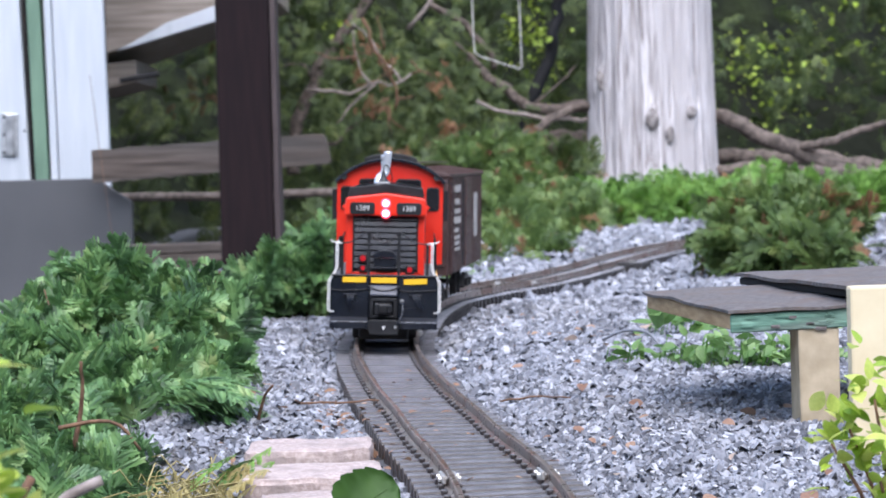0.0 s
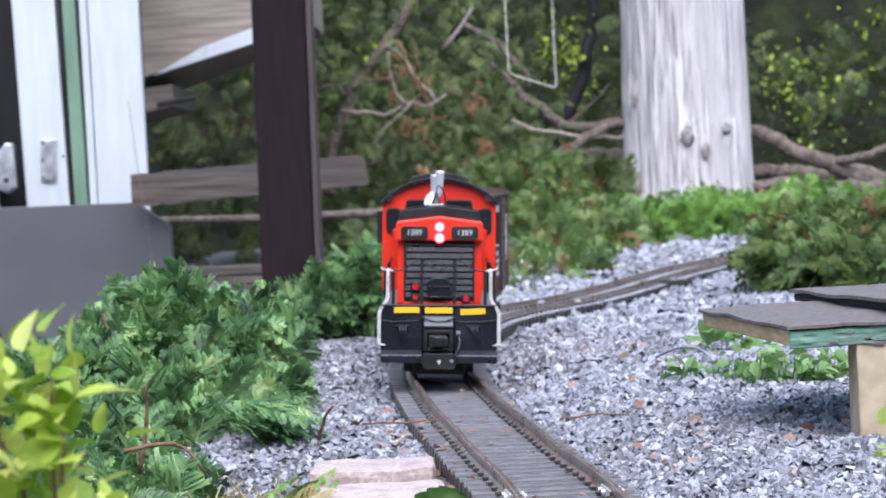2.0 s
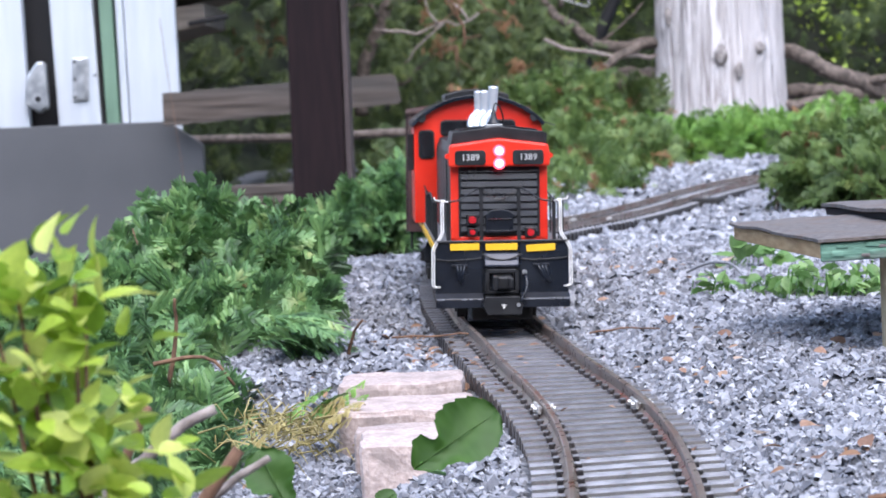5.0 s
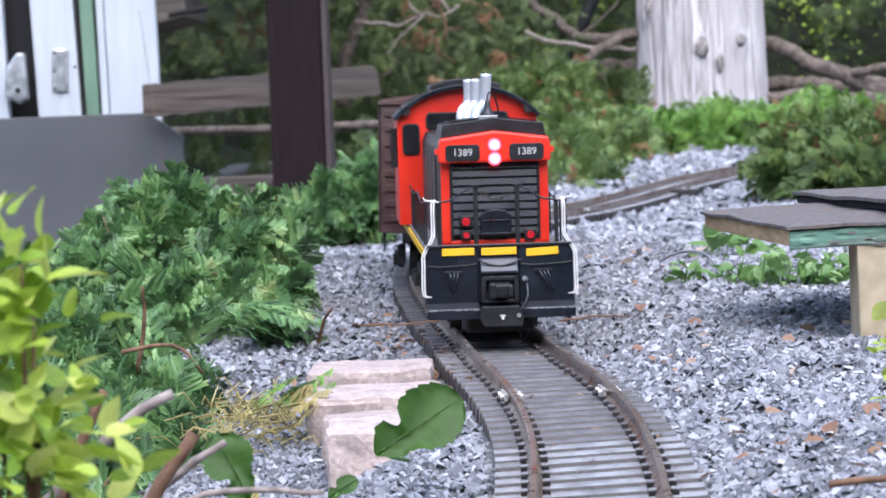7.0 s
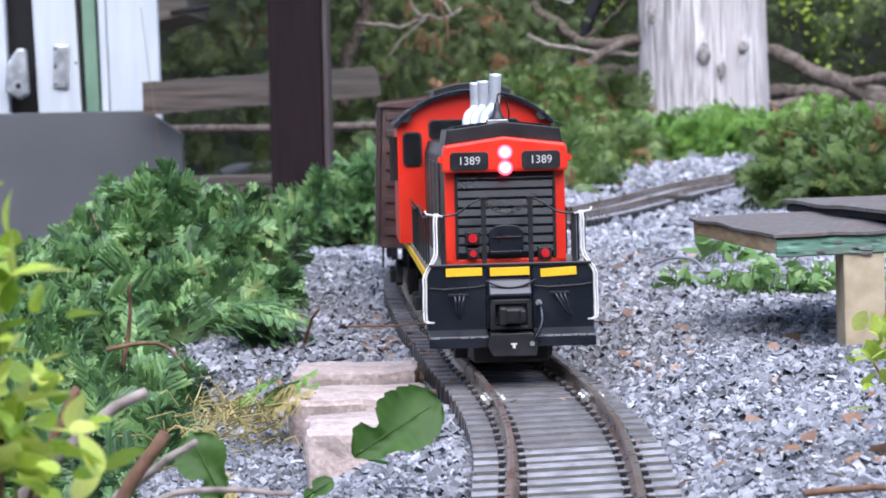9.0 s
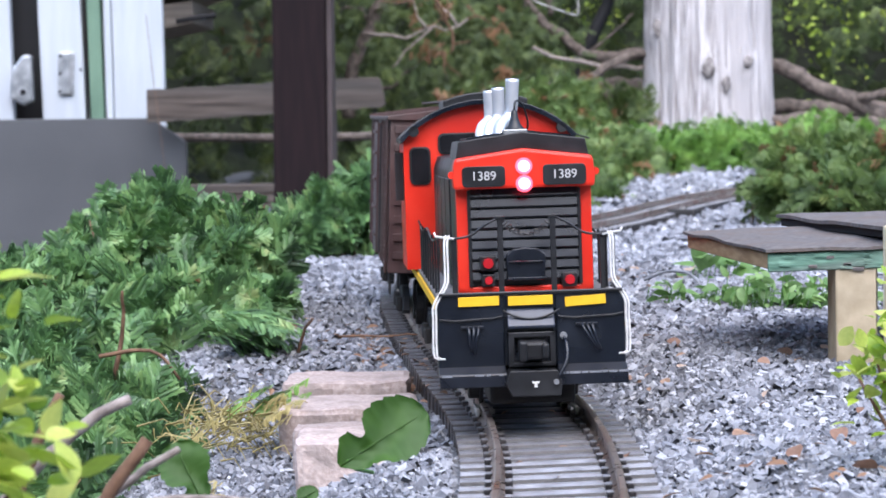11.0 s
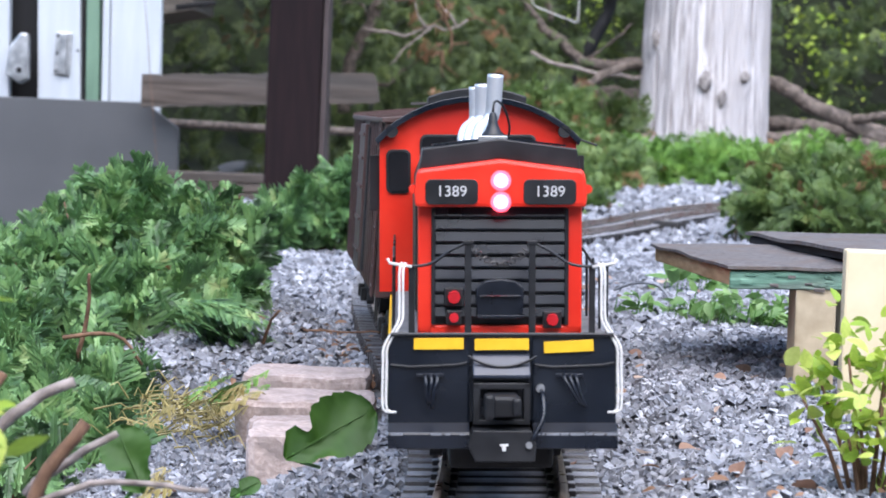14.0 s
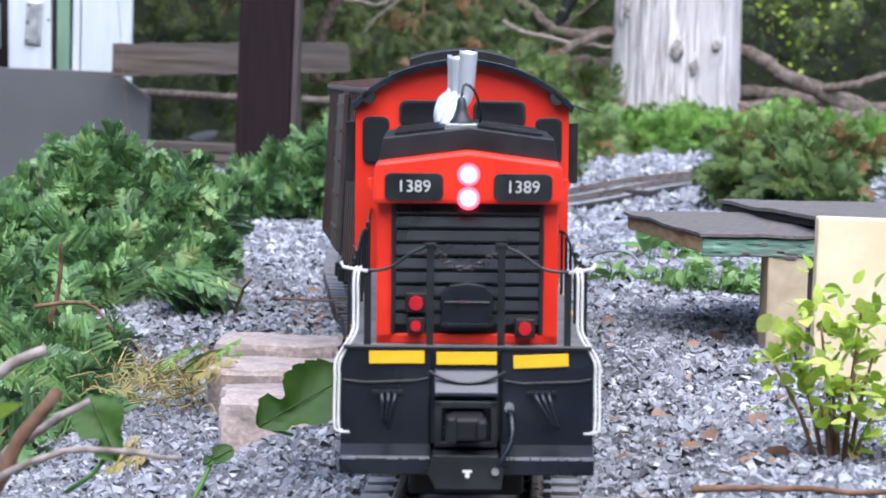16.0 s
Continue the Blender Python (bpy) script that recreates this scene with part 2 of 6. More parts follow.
M_cedar_far = leafy("hedge_cedar_sprays", ((0.0, (0.022, 0.036, 0.013)), (0.4, (0.062, 0.098, 0.030)), (0.75, (0.122, 0.168, 0.046)), (1.0, (0.21, 0.25, 0.07))), noise_scale=11.0)
M_hedge = leafy("bright_ground_cedar", ((0.0, (0.05, 0.11, 0.02)), (0.4, (0.12, 0.25, 0.045)), (0.75, (0.21, 0.38, 0.075)), (1.0, (0.32, 0.48, 0.13))), noise_scale=22.0)
M_olive = leafy("olive_cedar_sprays", ((0.0, (0.035, 0.056, 0.018)), (0.35, (0.085, 0.145, 0.040)), (0.7, (0.155, 0.235, 0.065)), (1.0, (0.27, 0.33, 0.11))), noise_scale=24.0)
M_rust = leafy("rusty_dead_sprays", ((0.0, (0.10, 0.045, 0.020)), (0.5, (0.21, 0.10, 0.045)), (1.0, (0.33, 0.19, 0.085))))
M_lime = leafy("yellow_green_leaves", ((0.0, (0.16, 0.28, 0.025)), (0.5, (0.36, 0.50, 0.06)), (1.0, (0.62, 0.68, 0.16))), 0.45, 0.35, 25.0)
M_weed = leafy("fresh_weed_leaves", ((0.0, (0.06, 0.17, 0.03)), (0.5, (0.11, 0.28, 0.055)), (1.0, (0.20, 0.40, 0.10))), 0.5, 0.3, 20.0)
M_leaf = leafy("dark_green_leaf", ((0.0, (0.016, 0.052, 0.004)), (0.5, (0.030, 0.088, 0.007)), (1.0, (0.055, 0.135, 0.014))), 0.6, 0.2, 60.0)
M_straw = leafy("dry_straw", ((0.0, (0.20, 0.17, 0.05)), (0.5, (0.40, 0.33, 0.13)), (1.0, (0.55, 0.46, 0.24))), 0.8, 0.2, 40.0)
M_fallen = leafy("fallen_brown_leaves", ((0.0, (0.13, 0.065, 0.035)), (0.5, (0.28, 0.155, 0.09)), (1.0, (0.46, 0.32, 0.23))), 0.7, 0.2, 30.0)

# ---------------------------------------------------------------- geometry helpers


def shape(name, bm, material, smooth=False):
    me = bpy.data.meshes.new(name)
    if smooth:
        for f in bm.faces:
            f.smooth = True
    bm.to_mesh(me)
    bm.free()
    me.materials.append(material)
    return me


def part(name, bm, material, parent, label="", smooth=False):
    ob = new(name, shape(name, bm, material, smooth))
    ob.parent = parent
    if label:
        ob["label"] = label
    return ob


def thing(name, label, category, m=None, group="", kind="", bm=None, material=None, smooth=False):
    ob = new(name, shape(name, bm, material, smooth) if bm else None)
    if m is not None:
        ob.matrix_basis = m
    return tagged(ob, label, category, group, kind)


def B():
    return bmesh.new()


def box(bm, x0, x1, y0, y1, z0, z1, bev=0.0, m=None):
    r = bmesh.ops.create_cube(bm, size=1.0)
    vs = r["verts"]
    for v in vs:
        v.co = Vector(((x0 + x1) / 2 + v.co.x * (x1 - x0), (y0 + y1) / 2 + v.co.y * (y1 - y0), (z0 + z1) / 2 + v.co.z * (z1 - z0)))
    if m is not None:
        bmesh.ops.transform(bm, matrix=m, verts=vs)
    if bev:
        bmesh.ops.bevel(bm, geom=list({e for v in vs for e in v.link_edges}), offset=bev, segments=2, profile=0.6, affect="EDGES")
    return bm


def rod(bm, pts, r, n=8, r2=None, caps=True):
    """A round bar along pts, tapering from r to r2."""
    pts = [Vector(p) for p in pts]
    r2 = r if r2 is None else r2
    rings, side = [], None
    for i, p in enumerate(pts):
        d = (pts[min(i + 1, len(pts) - 1)] - pts[max(i - 1, 0)]).normalized()
        if side is None:
            side = d.orthogonal().normalized()
        side = (side - d * side.dot(d)).normalized()
        up = d.cross(side)
        rr = r + (r2 - r) * i / (len(pts) - 1)
        rings.append([bm.verts.new(p + rr * (math.cos(6.2832 * k / n) * side + math.sin(6.2832 * k / n) * up)) for k in range(n)])
    for a, b in zip(rings, rings[1:]):
        for k in range(n):
            bm.faces.new((a[k], a[(k + 1) % n], b[(k + 1) % n], b[k]))
    if caps:
        bm.faces.new(rings[0][::-1])
        bm.faces.new(rings[-1])
    return bm


def prism(bm, outline, axis, a, b, bev=0.0):
    """An outline in the two other axes, pushed along axis from a to b."""
    def at(p, w):
        return {"x": (w, p[0], p[1]), "y": (p[0], w, p[1]), "z": (p[0], p[1], w)}[axis]
    lo = [bm.verts.new(at(p, a)) for p in outline]
    hi = [bm.verts.new(at(p, b)) for p in outline]
    fs = [bm.faces.new(lo), bm.faces.new(hi[::-1])]
    for k in range(len(lo)):
        fs.append(bm.faces.new((lo[k], hi[k], hi[(k + 1) % len(lo)], lo[(k + 1) % len(lo)])))
    bmesh.ops.recalc_face_normals(bm, faces=fs)
    if bev:
        bmesh.ops.bevel(bm, geom=list({e for f in fs for e in f.edges}), offset=bev, segments=2, profile=0.6, affect="EDGES")
    return bm


def disc(bm, c, r, axis, depth, n=16, r2=None):
    d = {"x": Vector((1, 0, 0)), "y": Vector((0, 1, 0)), "z": Vector((0, 0, 1))}[axis]
    return rod(bm, [Vector(c), Vector(c) + d * depth], r, n, r2)


def rounded(x0, x1, z0, z1, r, n=4):
    out = []
    for cx, cz, a0 in ((x1 - r, z1 - r, 0), (x0 + r, z1 - r, 90), (x0 + r, z0 + r, 180), (x1 - r, z0 + r, 270)):
        out += [(cx + r * math.cos(radians(a0 + 90 * k / n)), cz + r * math.sin(radians(a0 + 90 * k / n))) for k in range(n + 1)]
    return out


def lettering(name, text, size, m, material, parent, label=""):
    cu = bpy.data.curves.new(name, "FONT")
    cu.body, cu.size, cu.extrude, cu.align_x, cu.align_y, cu.resolution_u = text, size, 0.00015, "CENTER", "CENTER", 3
    tmp = bpy.data.objects.new("tmp", cu)
    scene.collection.objects.link(tmp)
    me = bpy.data.meshes.new_from_object(tmp.evaluated_get(bpy.context.evaluated_depsgraph_get()))
    bpy.data.objects.remove(tmp)
    me.materials.clear()
    me.materials.append(material)
    ob = new(name, me)
    ob.parent, ob.matrix_basis = parent, m
    if label:
        ob["label"] = label
    return ob


def spline(pts, step):
    """Catmull-Rom through pts, resampled at an even step."""
    pts = [Vector(p) for p in pts]
    ext = [2 * pts[0] - pts[1], *pts, 2 * pts[-1] - pts[-2]]
    fine = []
    for i in range(1, len(ext) - 2):
        p0, p1, p2, p3 = ext[i - 1 : i + 3]
        for k in range(24):
            t = k / 24
            fine.append(0.5 * (2 * p1 + (p2 - p0) * t + (2 * p0 - 5 * p1 + 4 * p2 - p3) * t * t + (3 * p1 - p0 - 3 * p2 + p3) * t ** 3))
    fine.append(pts[-1])
    out, left = [fine[0]], step
    for a, b in zip(fine, fine[1:]):
        d = (b - a).length
        while d >= left and d > 0:
            a = a + (b - a) * (left / d)
            out.append(a)
            d, left = (b - a).length, step
        left -= d
    return out


# ---------------------------------------------------------------- the line of the track, seen from above
LINE = [(-0.045, 0.45), (-0.008, 0.58), (0.013, 0.70), (0.0245, 0.81), (0.0288, 0.90), (0.0310, 0.99), (0.0305, 1.09), (0.0255, 1.20), (0.0158, 1.305), (0.0035, 1.41), (-0.0078, 1.53), (-0.0190, 1.635),
        (-0.0310, 1.77), (-0.0425, 1.92), (-0.0490, 2.06), (-0.0495, 2.20), (-0.0460, 2.36), (-0.0400, 2.52), (-0.0280, 2.70), (-0.003, 2.88), (0.050, 3.08), (0.12, 3.30), (0.20, 3.60), (0.30, 3.95), (0.42, 4.25), (0.60, 4.55), (0.85, 4.80)]


def rail_z(y):
    return 0.003 + 0.0125 * (min(y, 2.2) - 0.83) + 0.02 * max(0, y - 3.5)


def cant(y):
    """Sideways lean of the track in radians."""
    return radians(float(np.interp(y, (0.8, 1.06, 1.15, 1.31, 1.43, 1.64, 1.75, 1.9), (1.9, 2.0, 1.4, 0.1, -1.0, -1.5, -1.85, -2.15))))


TRACK = spline([(x, y, rail_z(y)) for x, y in LINE], 0.005)


def on_track(s):
    """The place at s metres along the line from its near end."""
    k = min(max(s / 0.005, 0), len(TRACK) - 1.001)
    i = int(k)
    return TRACK[i].lerp(TRACK[i + 1], k - i)


def way_at(s):
    return (on_track(s + 0.01) - on_track(s - 0.01)).normalized()


def s_of_y(y):
    return 0.005 * min(range(len(TRACK)), key=lambda i: abs(TRACK[i].y - y))


def track_x(y):
    return float(np.interp(y, TRACK_Y, TRACK_X))


TRACK_Y = np.array([p.y for p in TRACK])
TRACK_X = np.array([p.x for p in TRACK])


def smooth_step(v, a, b):
    t = min(max((v - a) / (b - a), 0), 1)
    return t * t * (3 - 2 * t)


def ground_z(x, y):
    """The lie of the gravel: a shallow bed under the track, a bank on one side, a hollow by the pavers."""
    yy = min(max(y, 0.3), 5.0)
    tx = track_x(yy)
    d = x - tx
    z = rail_z(yy) - 0.0125 - 0.008 * smooth_step(yy, 2.2, 2.7)
    z -= 0.0045 * (1 - smooth_step(abs(d), 0.038, 0.046)) + 0.006 * smooth_step(-d, 0.034, 0.044) * (1 - smooth_step(yy, 1.9, 2.1))
    bank = 1 - smooth_step(yy, 2.0, 2.6)
    z += 0.017 * smooth_step(d, 0.042, 0.10) * bank
    z += 0.014 * smooth_step(-d, 0.045, 0.09) * smooth_step(yy, 1.40, 1.60) * bank
    z -= 0.020 * smooth_step(-d, 0.048, 0.085) * (1 - smooth_step(yy, 1.42, 1.52)) * smooth_step(yy, 1.02, 1.16)
    z -= 0.022 * smooth_step(-d, 0.13, 0.24) * (1 - smooth_step(yy, 1.35, 1.7))
    z -= 0.012 * smooth_step(-d, 0.035, 0.10) * (1 - smooth_step(yy, 1.0, 1.3))
    z += 0.012 * smooth_step(x, 0.25, 0.8) * smooth_step(yy, 2.0, 3.5)
    z -= 0.07 * smooth_step(-x, 0.15, 0.5) * smooth_step(y, 3.0, 4.5)
    low = smooth_step(-x, 0.10 * y, 0.145 * y) * smooth_step(y, 1.95, 2.7)
    z += (-0.225 - z) * low
    z -= 0.003 * smooth_step(d, 0.03, 0.05) * (1 - smooth_step(d, 0.10, 0.2)) * smooth_step(yy, 2.0, 2.5)
    z += 0.020 * math.exp(-((x + 0.048) / 0.03) ** 2 - ((yy - 1.085) / 0.055) ** 2)
    calm = smooth_step(abs(d), 0.03, 0.07)
    z += calm * (0.006 * noise.noise((x * 6, y * 6, 0.3)) + 0.003 * noise.noise((x * 23, y * 23, 1.7)))
    return z


def graded(lo, hi, fine, reach):
    """Even steps inside lo..hi, growing ones outside."""
    mid = list(np.arange(lo, hi + fine, fine))
    out, a, st = [], mid[-1], fine
    while a < reach:
        st *= 1.35
        a += st
        out.append(a)
    left, a, st = [], mid[0], fine
    while a > -reach:
        st *= 1.35
        a -= st
        left.append(a)
    return left[::-1] + mid + out


def build_ground():
    xs, ys = graded(-0.75, 0.85, 0.012, 90), graded(0.2, 4.6, 0.02, 120)
    verts = [(x, y, ground_z(x, y)) for y in ys for x in xs]
    nx = len(xs)
    faces = [(j * nx + i, j * nx + i + 1, (j + 1) * nx + i + 1, (j + 1) * nx + i) for j in range(len(ys) - 1) for i in range(nx - 1)]
    me = bpy.data.meshes.new("ground")
    me.from_pydata(verts, [], faces)
    for p in me.polygons:
        p.use_smooth = True
    me.materials.append(M_soil)
    return tagged(new("ground", me), "grey gravel bed of the garden railway", "ground", "", "structure")


build_ground()


def scatter(name, template_v, template_f, mats, material, label, category, kind="stuff", parent=None):
    """Many copies of small templates joined into one mesh. mats: rows of (template number, 3x4 matrix)."""
    vs, fs, base = [], [], 0
    for k, m in mats:
        tv = template_v[k]
        vs.append(tv @ m[:, :3].T + m[:, 3])
        fs.extend([tuple(i + base for i in f) for f in template_f[k]])
        base += len(tv)
    me = bpy.data.meshes.new(name)
    me.from_pydata(np.concatenate(vs).tolist(), [], fs)
    me.materials.append(material)
    ob = new(name, me)
    if parent:
        ob.parent = parent
    if label and not parent:
        tagged(ob, label, category, "", kind)
    return ob


def turn(rng, tilt=math.pi):
    """A random turn as a 3x3 array."""
    e = Euler((rng.uniform(-tilt, tilt), rng.uniform(-tilt, tilt), rng.uniform(0, 6.283)))
    return np.array(e.to_matrix())


def build_gravel():
    rng = random.Random(5)
    tv, tf = [], []
    quads = [(0, 1, 3, 2), (4, 6, 7, 5), (0, 4, 5, 1), (2, 3, 7, 6), (0, 2, 6, 4), (1, 5, 7, 3)]
    for _ in range(24):
        sx, sy, sz = rng.uniform(0.8, 1.6), rng.uniform(0.6, 1.1), rng.uniform(0.35, 0.75)
        v = [((i & 1) - 0.5, (i >> 1 & 1) - 0.5, (i >> 2 & 1) - 0.5) for i in range(8)]
        tv.append(np.array([[a * sx * rng.uniform(0.45, 1.1), b * sy * rng.uniform(0.45, 1.1), c * sz * rng.uniform(0.5, 1.1)] for a, b, c in v]))
        tf.append(quads[1:])
    rows = []
    y = 0.60
    while y < 5.3:
        size = 0.0032 * max(1.0, y / 1.3) * max(1.0, y / 2.3) ** 0.35
        n = int((0.385 * y + 0.08) / (size * 0.72))
        for _ in range(n):
            x = rng.uniform(-0.20 * y - 0.04, 0.185 * y + 0.04)
            yy = y + rng.uniform(-0.004, 0.004)
            if x < (-0.12 * y - 0.02 if y > 2.1 else -0.215 if y > 1.3 else -1):
                continue
            d = abs(x - track_x(yy))
            if -0.088 < x < -0.028 and 1.175 < yy < 1.443 and rng.random() > 0.06:
                continue
            if d < (0.040 if yy < 2.2 else 0.050) and rng.random() > 0.03 * (d > 0.034):
                continue
            s = size * rng.choice((0.5, 0.7, 0.8, 1.0, 1.0, 1.2, 1.5)) * rng.uniform(0.8, 1.2)
            m = np.empty((3, 4))
            m[:, :3] = turn(rng, 1.1) * s
            m[:, 3] = (x, yy, ground_z(x, yy) + s * rng.uniform(-0.05, 0.3))
            rows.append((rng.randrange(24), m))
        y += size * 0.78
    scatter("gravel", tv, tf, rows, M_stone, "loose crushed grey stone gravel beside the rails", "gravel")


build_gravel()


# ---------------------------------------------------------------- the track
def build_track():
    tr = thing("railway_track", "curved garden railway track with brown ties and brass rails", "railway track", kind="structure")
    for side in (-1, 1):
        bm = B()
        prof = [(-0.0030, -0.0080), (0.0030, -0.0080), (0.0030, -0.0072), (0.0007, -0.0060), (0.0007, -0.0026), (0.0014, -0.0020), (0.0014, -0.0003), (0.0009, 0.0), (-0.0009, 0.0), (-0.0014, -0.0003), (-0.0014, -0.0020), (-0.0007, -0.0026), (-0.0007, -0.0060), (-0.0030, -0.0072)]
        prev = None
        for i in range(0, len(TRACK) - 1, 3):
            p, w = TRACK[i], way_at(i * 0.005)
            sd = (Vector((w.y, -w.x, 0)).normalized() + Vector((0, 0, math.tan(cant(p.y))))).normalized()
            ring = [bm.verts.new(p + sd * (side * 0.0242 + a) + Vector((0, 0, b))) for a, b in prof]
            if prev:
                for k in range(len(prof)):
                    bm.faces.new((prev[k], prev[(k + 1) % len(prof)], ring[(k + 1) % len(prof)], ring[k]))
            prev = ring
        part("rail", bm, M_rail, tr, "tarnished brass rail")
    bm = B()
    prism(bm, [(-0.0054, -0.0210), (0.0054, -0.0210), (0.0054, -0.0108), (0.0047, -0.0090), (0.0034, -0.0083), (0.0014, -0.0080), (-0.0014, -0.0080), (-0.0034, -0.0083), (-0.0047, -0.0090), (-0.0054, -0.0108)], "x", -0.0405, 0.0405)
    for sx in (-0.0242, 0.0242):
        for o in (-0.0042, 0.0042):
            box(bm, sx + o - 0.0016, sx + o + 0.0016, -0.0034, 0.0034, -0.0088, -0.0058, 0.0007)
    dust_bm = bm.copy()
    tie, tie_near = shape("tie", bm, M_tie), shape("tie", dust_bm, M_tie_dusty)
    rng = random.Random(2)
    s = 0.02
    while s < (len(TRACK) - 4) * 0.005:
        w = way_at(s)
        ob = new("tie", tie_near if on_track(s).y < 1.13 + 0.06 * math.sin(s * 900) or on_track(s).y > 2.3 else tie)
        ob.parent = tr
        ob.matrix_basis = Matrix.Translation(on_track(s)) @ pose(0, 0, rng.uniform(-0.0006, 0), 0, 0, math.degrees(math.atan2(-w.x, w.y)) + rng.uniform(-1, 1)) @ pose(0, 0, 0, 0, -math.degrees(cant(on_track(s).y)), 0)
        s += 0.0205
    for y in (1.225, 2.2, 3.2):
        s = s_of_y(y)
        for side in (-1, 1):
            w = way_at(s)
            bm = B()
            for o in (-0.0030, 0.0030):
                box(bm, side * 0.0242 + o - 0.0009, side * 0.0242 + o + 0.0009, -0.011, 0.011, -0.0062, -0.0022, 0.0005)
            for o in (-0.0055, 0.0055):
                disc(bm, (side * 0.0242 - 0.0055, o, -0.0045), 0.0014, "x", 0.011, 6)
            ob = part("rail_joiner", bm, M_joint, tr, "bright metal rail joiner with screws")
            ob.matrix_basis = Matrix.Translation(on_track(s)) @ pose(0, 0, 0, 0, 0, math.degrees(math.atan2(-w.x, w.y)))
    return tr


build_track()


# ---------------------------------------------------------------- the train
def wheels(car, y, gauge=0.0242):
    for o in (-0.021, 0.021):
        bm = B()
        for sx in (-1, 1):
            disc(bm, (sx * gauge - 0.0025, 0, 0), 0.0135, "x", 0.005, 20)
            disc(bm, (sx * (gauge - 0.0035) - 0.0008, 0, 0), 0.0155, "x", 0.0016, 20)
        rod(bm, [(-0.026, 0, 0), (0.026, 0, 0)], 0.002, 8)
        w = part("wheelset", bm, M_truck, car, "dark metal wheels on an axle")
        w.matrix_basis = pose(0, y + o, 0.0135)
    for sx in (-1, 1):
        bm = B()
        prism(bm, [(y - 0.036, 0.010), (y - 0.028, 0.019), (y - 0.012, 0.024), (y + 0.012, 0.024), (y + 0.028, 0.019), (y + 0.036, 0.010), (y + 0.026, 0.007), (y + 0.012, 0.013), (y - 0.012, 0.013), (y - 0.026, 0.007)], "x", sx * 0.031, sx * 0.036, 0.0008)
        for o in (-0.021, 0.021):
            box(bm, min(sx * 0.036, sx * 0.040), max(sx * 0.036, sx * 0.040), y + o - 0.005, y + o + 0.005, 0.009, 0.018, 0.001)
        part("truck_frame", bm, M_truck, car)


def build_locomotive():
    L = thing("model_locomotive", "red and black model diesel switcher locomotive with lit headlights", "model train")
    # frame, deck and end plate
    bm = B()
    box(bm, -0.0425, 0.0425, 0.006, 0.424, 0.0475, 0.0535, 0.0008)
    part("deck", bm, M_deck, L, "dusty grey walkway deck")
    for sx in (-1, 1):
        bm = B()
        box(bm, min(sx * 0.0425, sx * 0.0437), max(sx * 0.0425, sx * 0.0437), 0.012, 0.42, 0.0475, 0.0515)
        part("side_sill", bm, M_yellow, L, "yellow side sill")
    bm = B()
    box(bm, -0.020, 0.020, 0.15, 0.27, 0.018, 0.046, 0.004)
    part("fuel_tank", bm, M_truck, L)
    bm = B()
    box(bm, -0.0435, -0.0125, 0.001, 0.006, 0.018, 0.0555, 0.0008)
    box(bm, 0.0115, 0.0435, 0.001, 0.006, 0.018, 0.0555, 0.0008)
    box(bm, -0.0130, 0.0120, 0.003, 0.008, 0.022, 0.0550)
    pil = part("pilot_plate", bm, M_pilot, L, "dark glossy pilot plate")
    for x0, x1 in ((-0.0435, -0.0125), (0.0115, 0.0435)):
        bm = B()
        prism(bm, [(0.003, 0.0225), (-0.0075, 0.0192), (-0.0082, 0.0184), (-0.0082, 0.0130), (-0.0070, 0.0128), (-0.0066, 0.0175), (0.003, 0.0205)], "x", x0, x1, 0.0003)
        fb = part("footboard", bm, M_grey_black, pil)
        bm = B()
        rng = random.Random(int(x0 * 1e5))
        x = x0 + 0.001
        while x < x1 - 0.003:
            w = rng.uniform(0.001, 0.006)
            if rng.random() < 0.7:
                box(bm, x, min(x + w, x1), -0.0084, -0.0080, 0.0180, 0.0180 + rng.uniform(0.0004, 0.0012))
            x += w + rng.uniform(0.0002, 0.0015)
        part("worn_edge", bm, M_cable, fb, "pale scuffed front edge")
        bm = B()
        rod(bm, [(x0 + 0.001, 0.0004, 0.0440), (x0 + 0.008, 0.0002, 0.0432), (x1 - 0.005, 0.0002, 0.0440), (x1 - 0.001, 0.0004, 0.0448)], 0.0005, 6)
        part("grab_wire", bm, M_black, pil)
    bm = B()
    rod(bm, [(-0.0425, -0.0002, 0.0556), (0.0425, -0.0002, 0.0556)], 0.0008, 6)
    part("top_bar", bm, M_black, pil)
    # coupler pocket and coupler
    bm = B()
    prism(bm, [(0.004, 0.0482), (0.0012, 0.0478), (-0.0040, 0.0405), (-0.0036, 0.0392), (0.004, 0.0388)], "x", -0.0112, 0.0105, 0.0005)
    part("coupler_apron", bm, M_apron, pil, "shiny grey apron above the coupler")
    bm = B()
    for a in ((-0.0112, -0.0085, 0.022, 0.0375), (0.0080, 0.0105, 0.022, 0.0375), (-0.0112, 0.0105, 0.035, 0.0375), (-0.0112, 0.0105, 0.0215, 0.0235)):
        box(bm, a[0], a[1], -0.0035, 0.004, a[2], a[3], 0.0005)
    part("coupler_pocket", bm, M_black, pil)
    bm = B()
    box(bm, -0.0060, 0.0058, -0.0155, 0.010, 0.0255, 0.0338, 0.0016)
    box(bm, -0.0074, -0.0035, -0.0190, -0.009, 0.0250, 0.0345, 0.0014)
    box(bm, 0.0032, 0.0066, -0.0178, -0.009, 0.0262, 0.0332, 0.0013)
    part("coupler", bm, M_black, pil, "black knuckle coupler")
    bm = B()
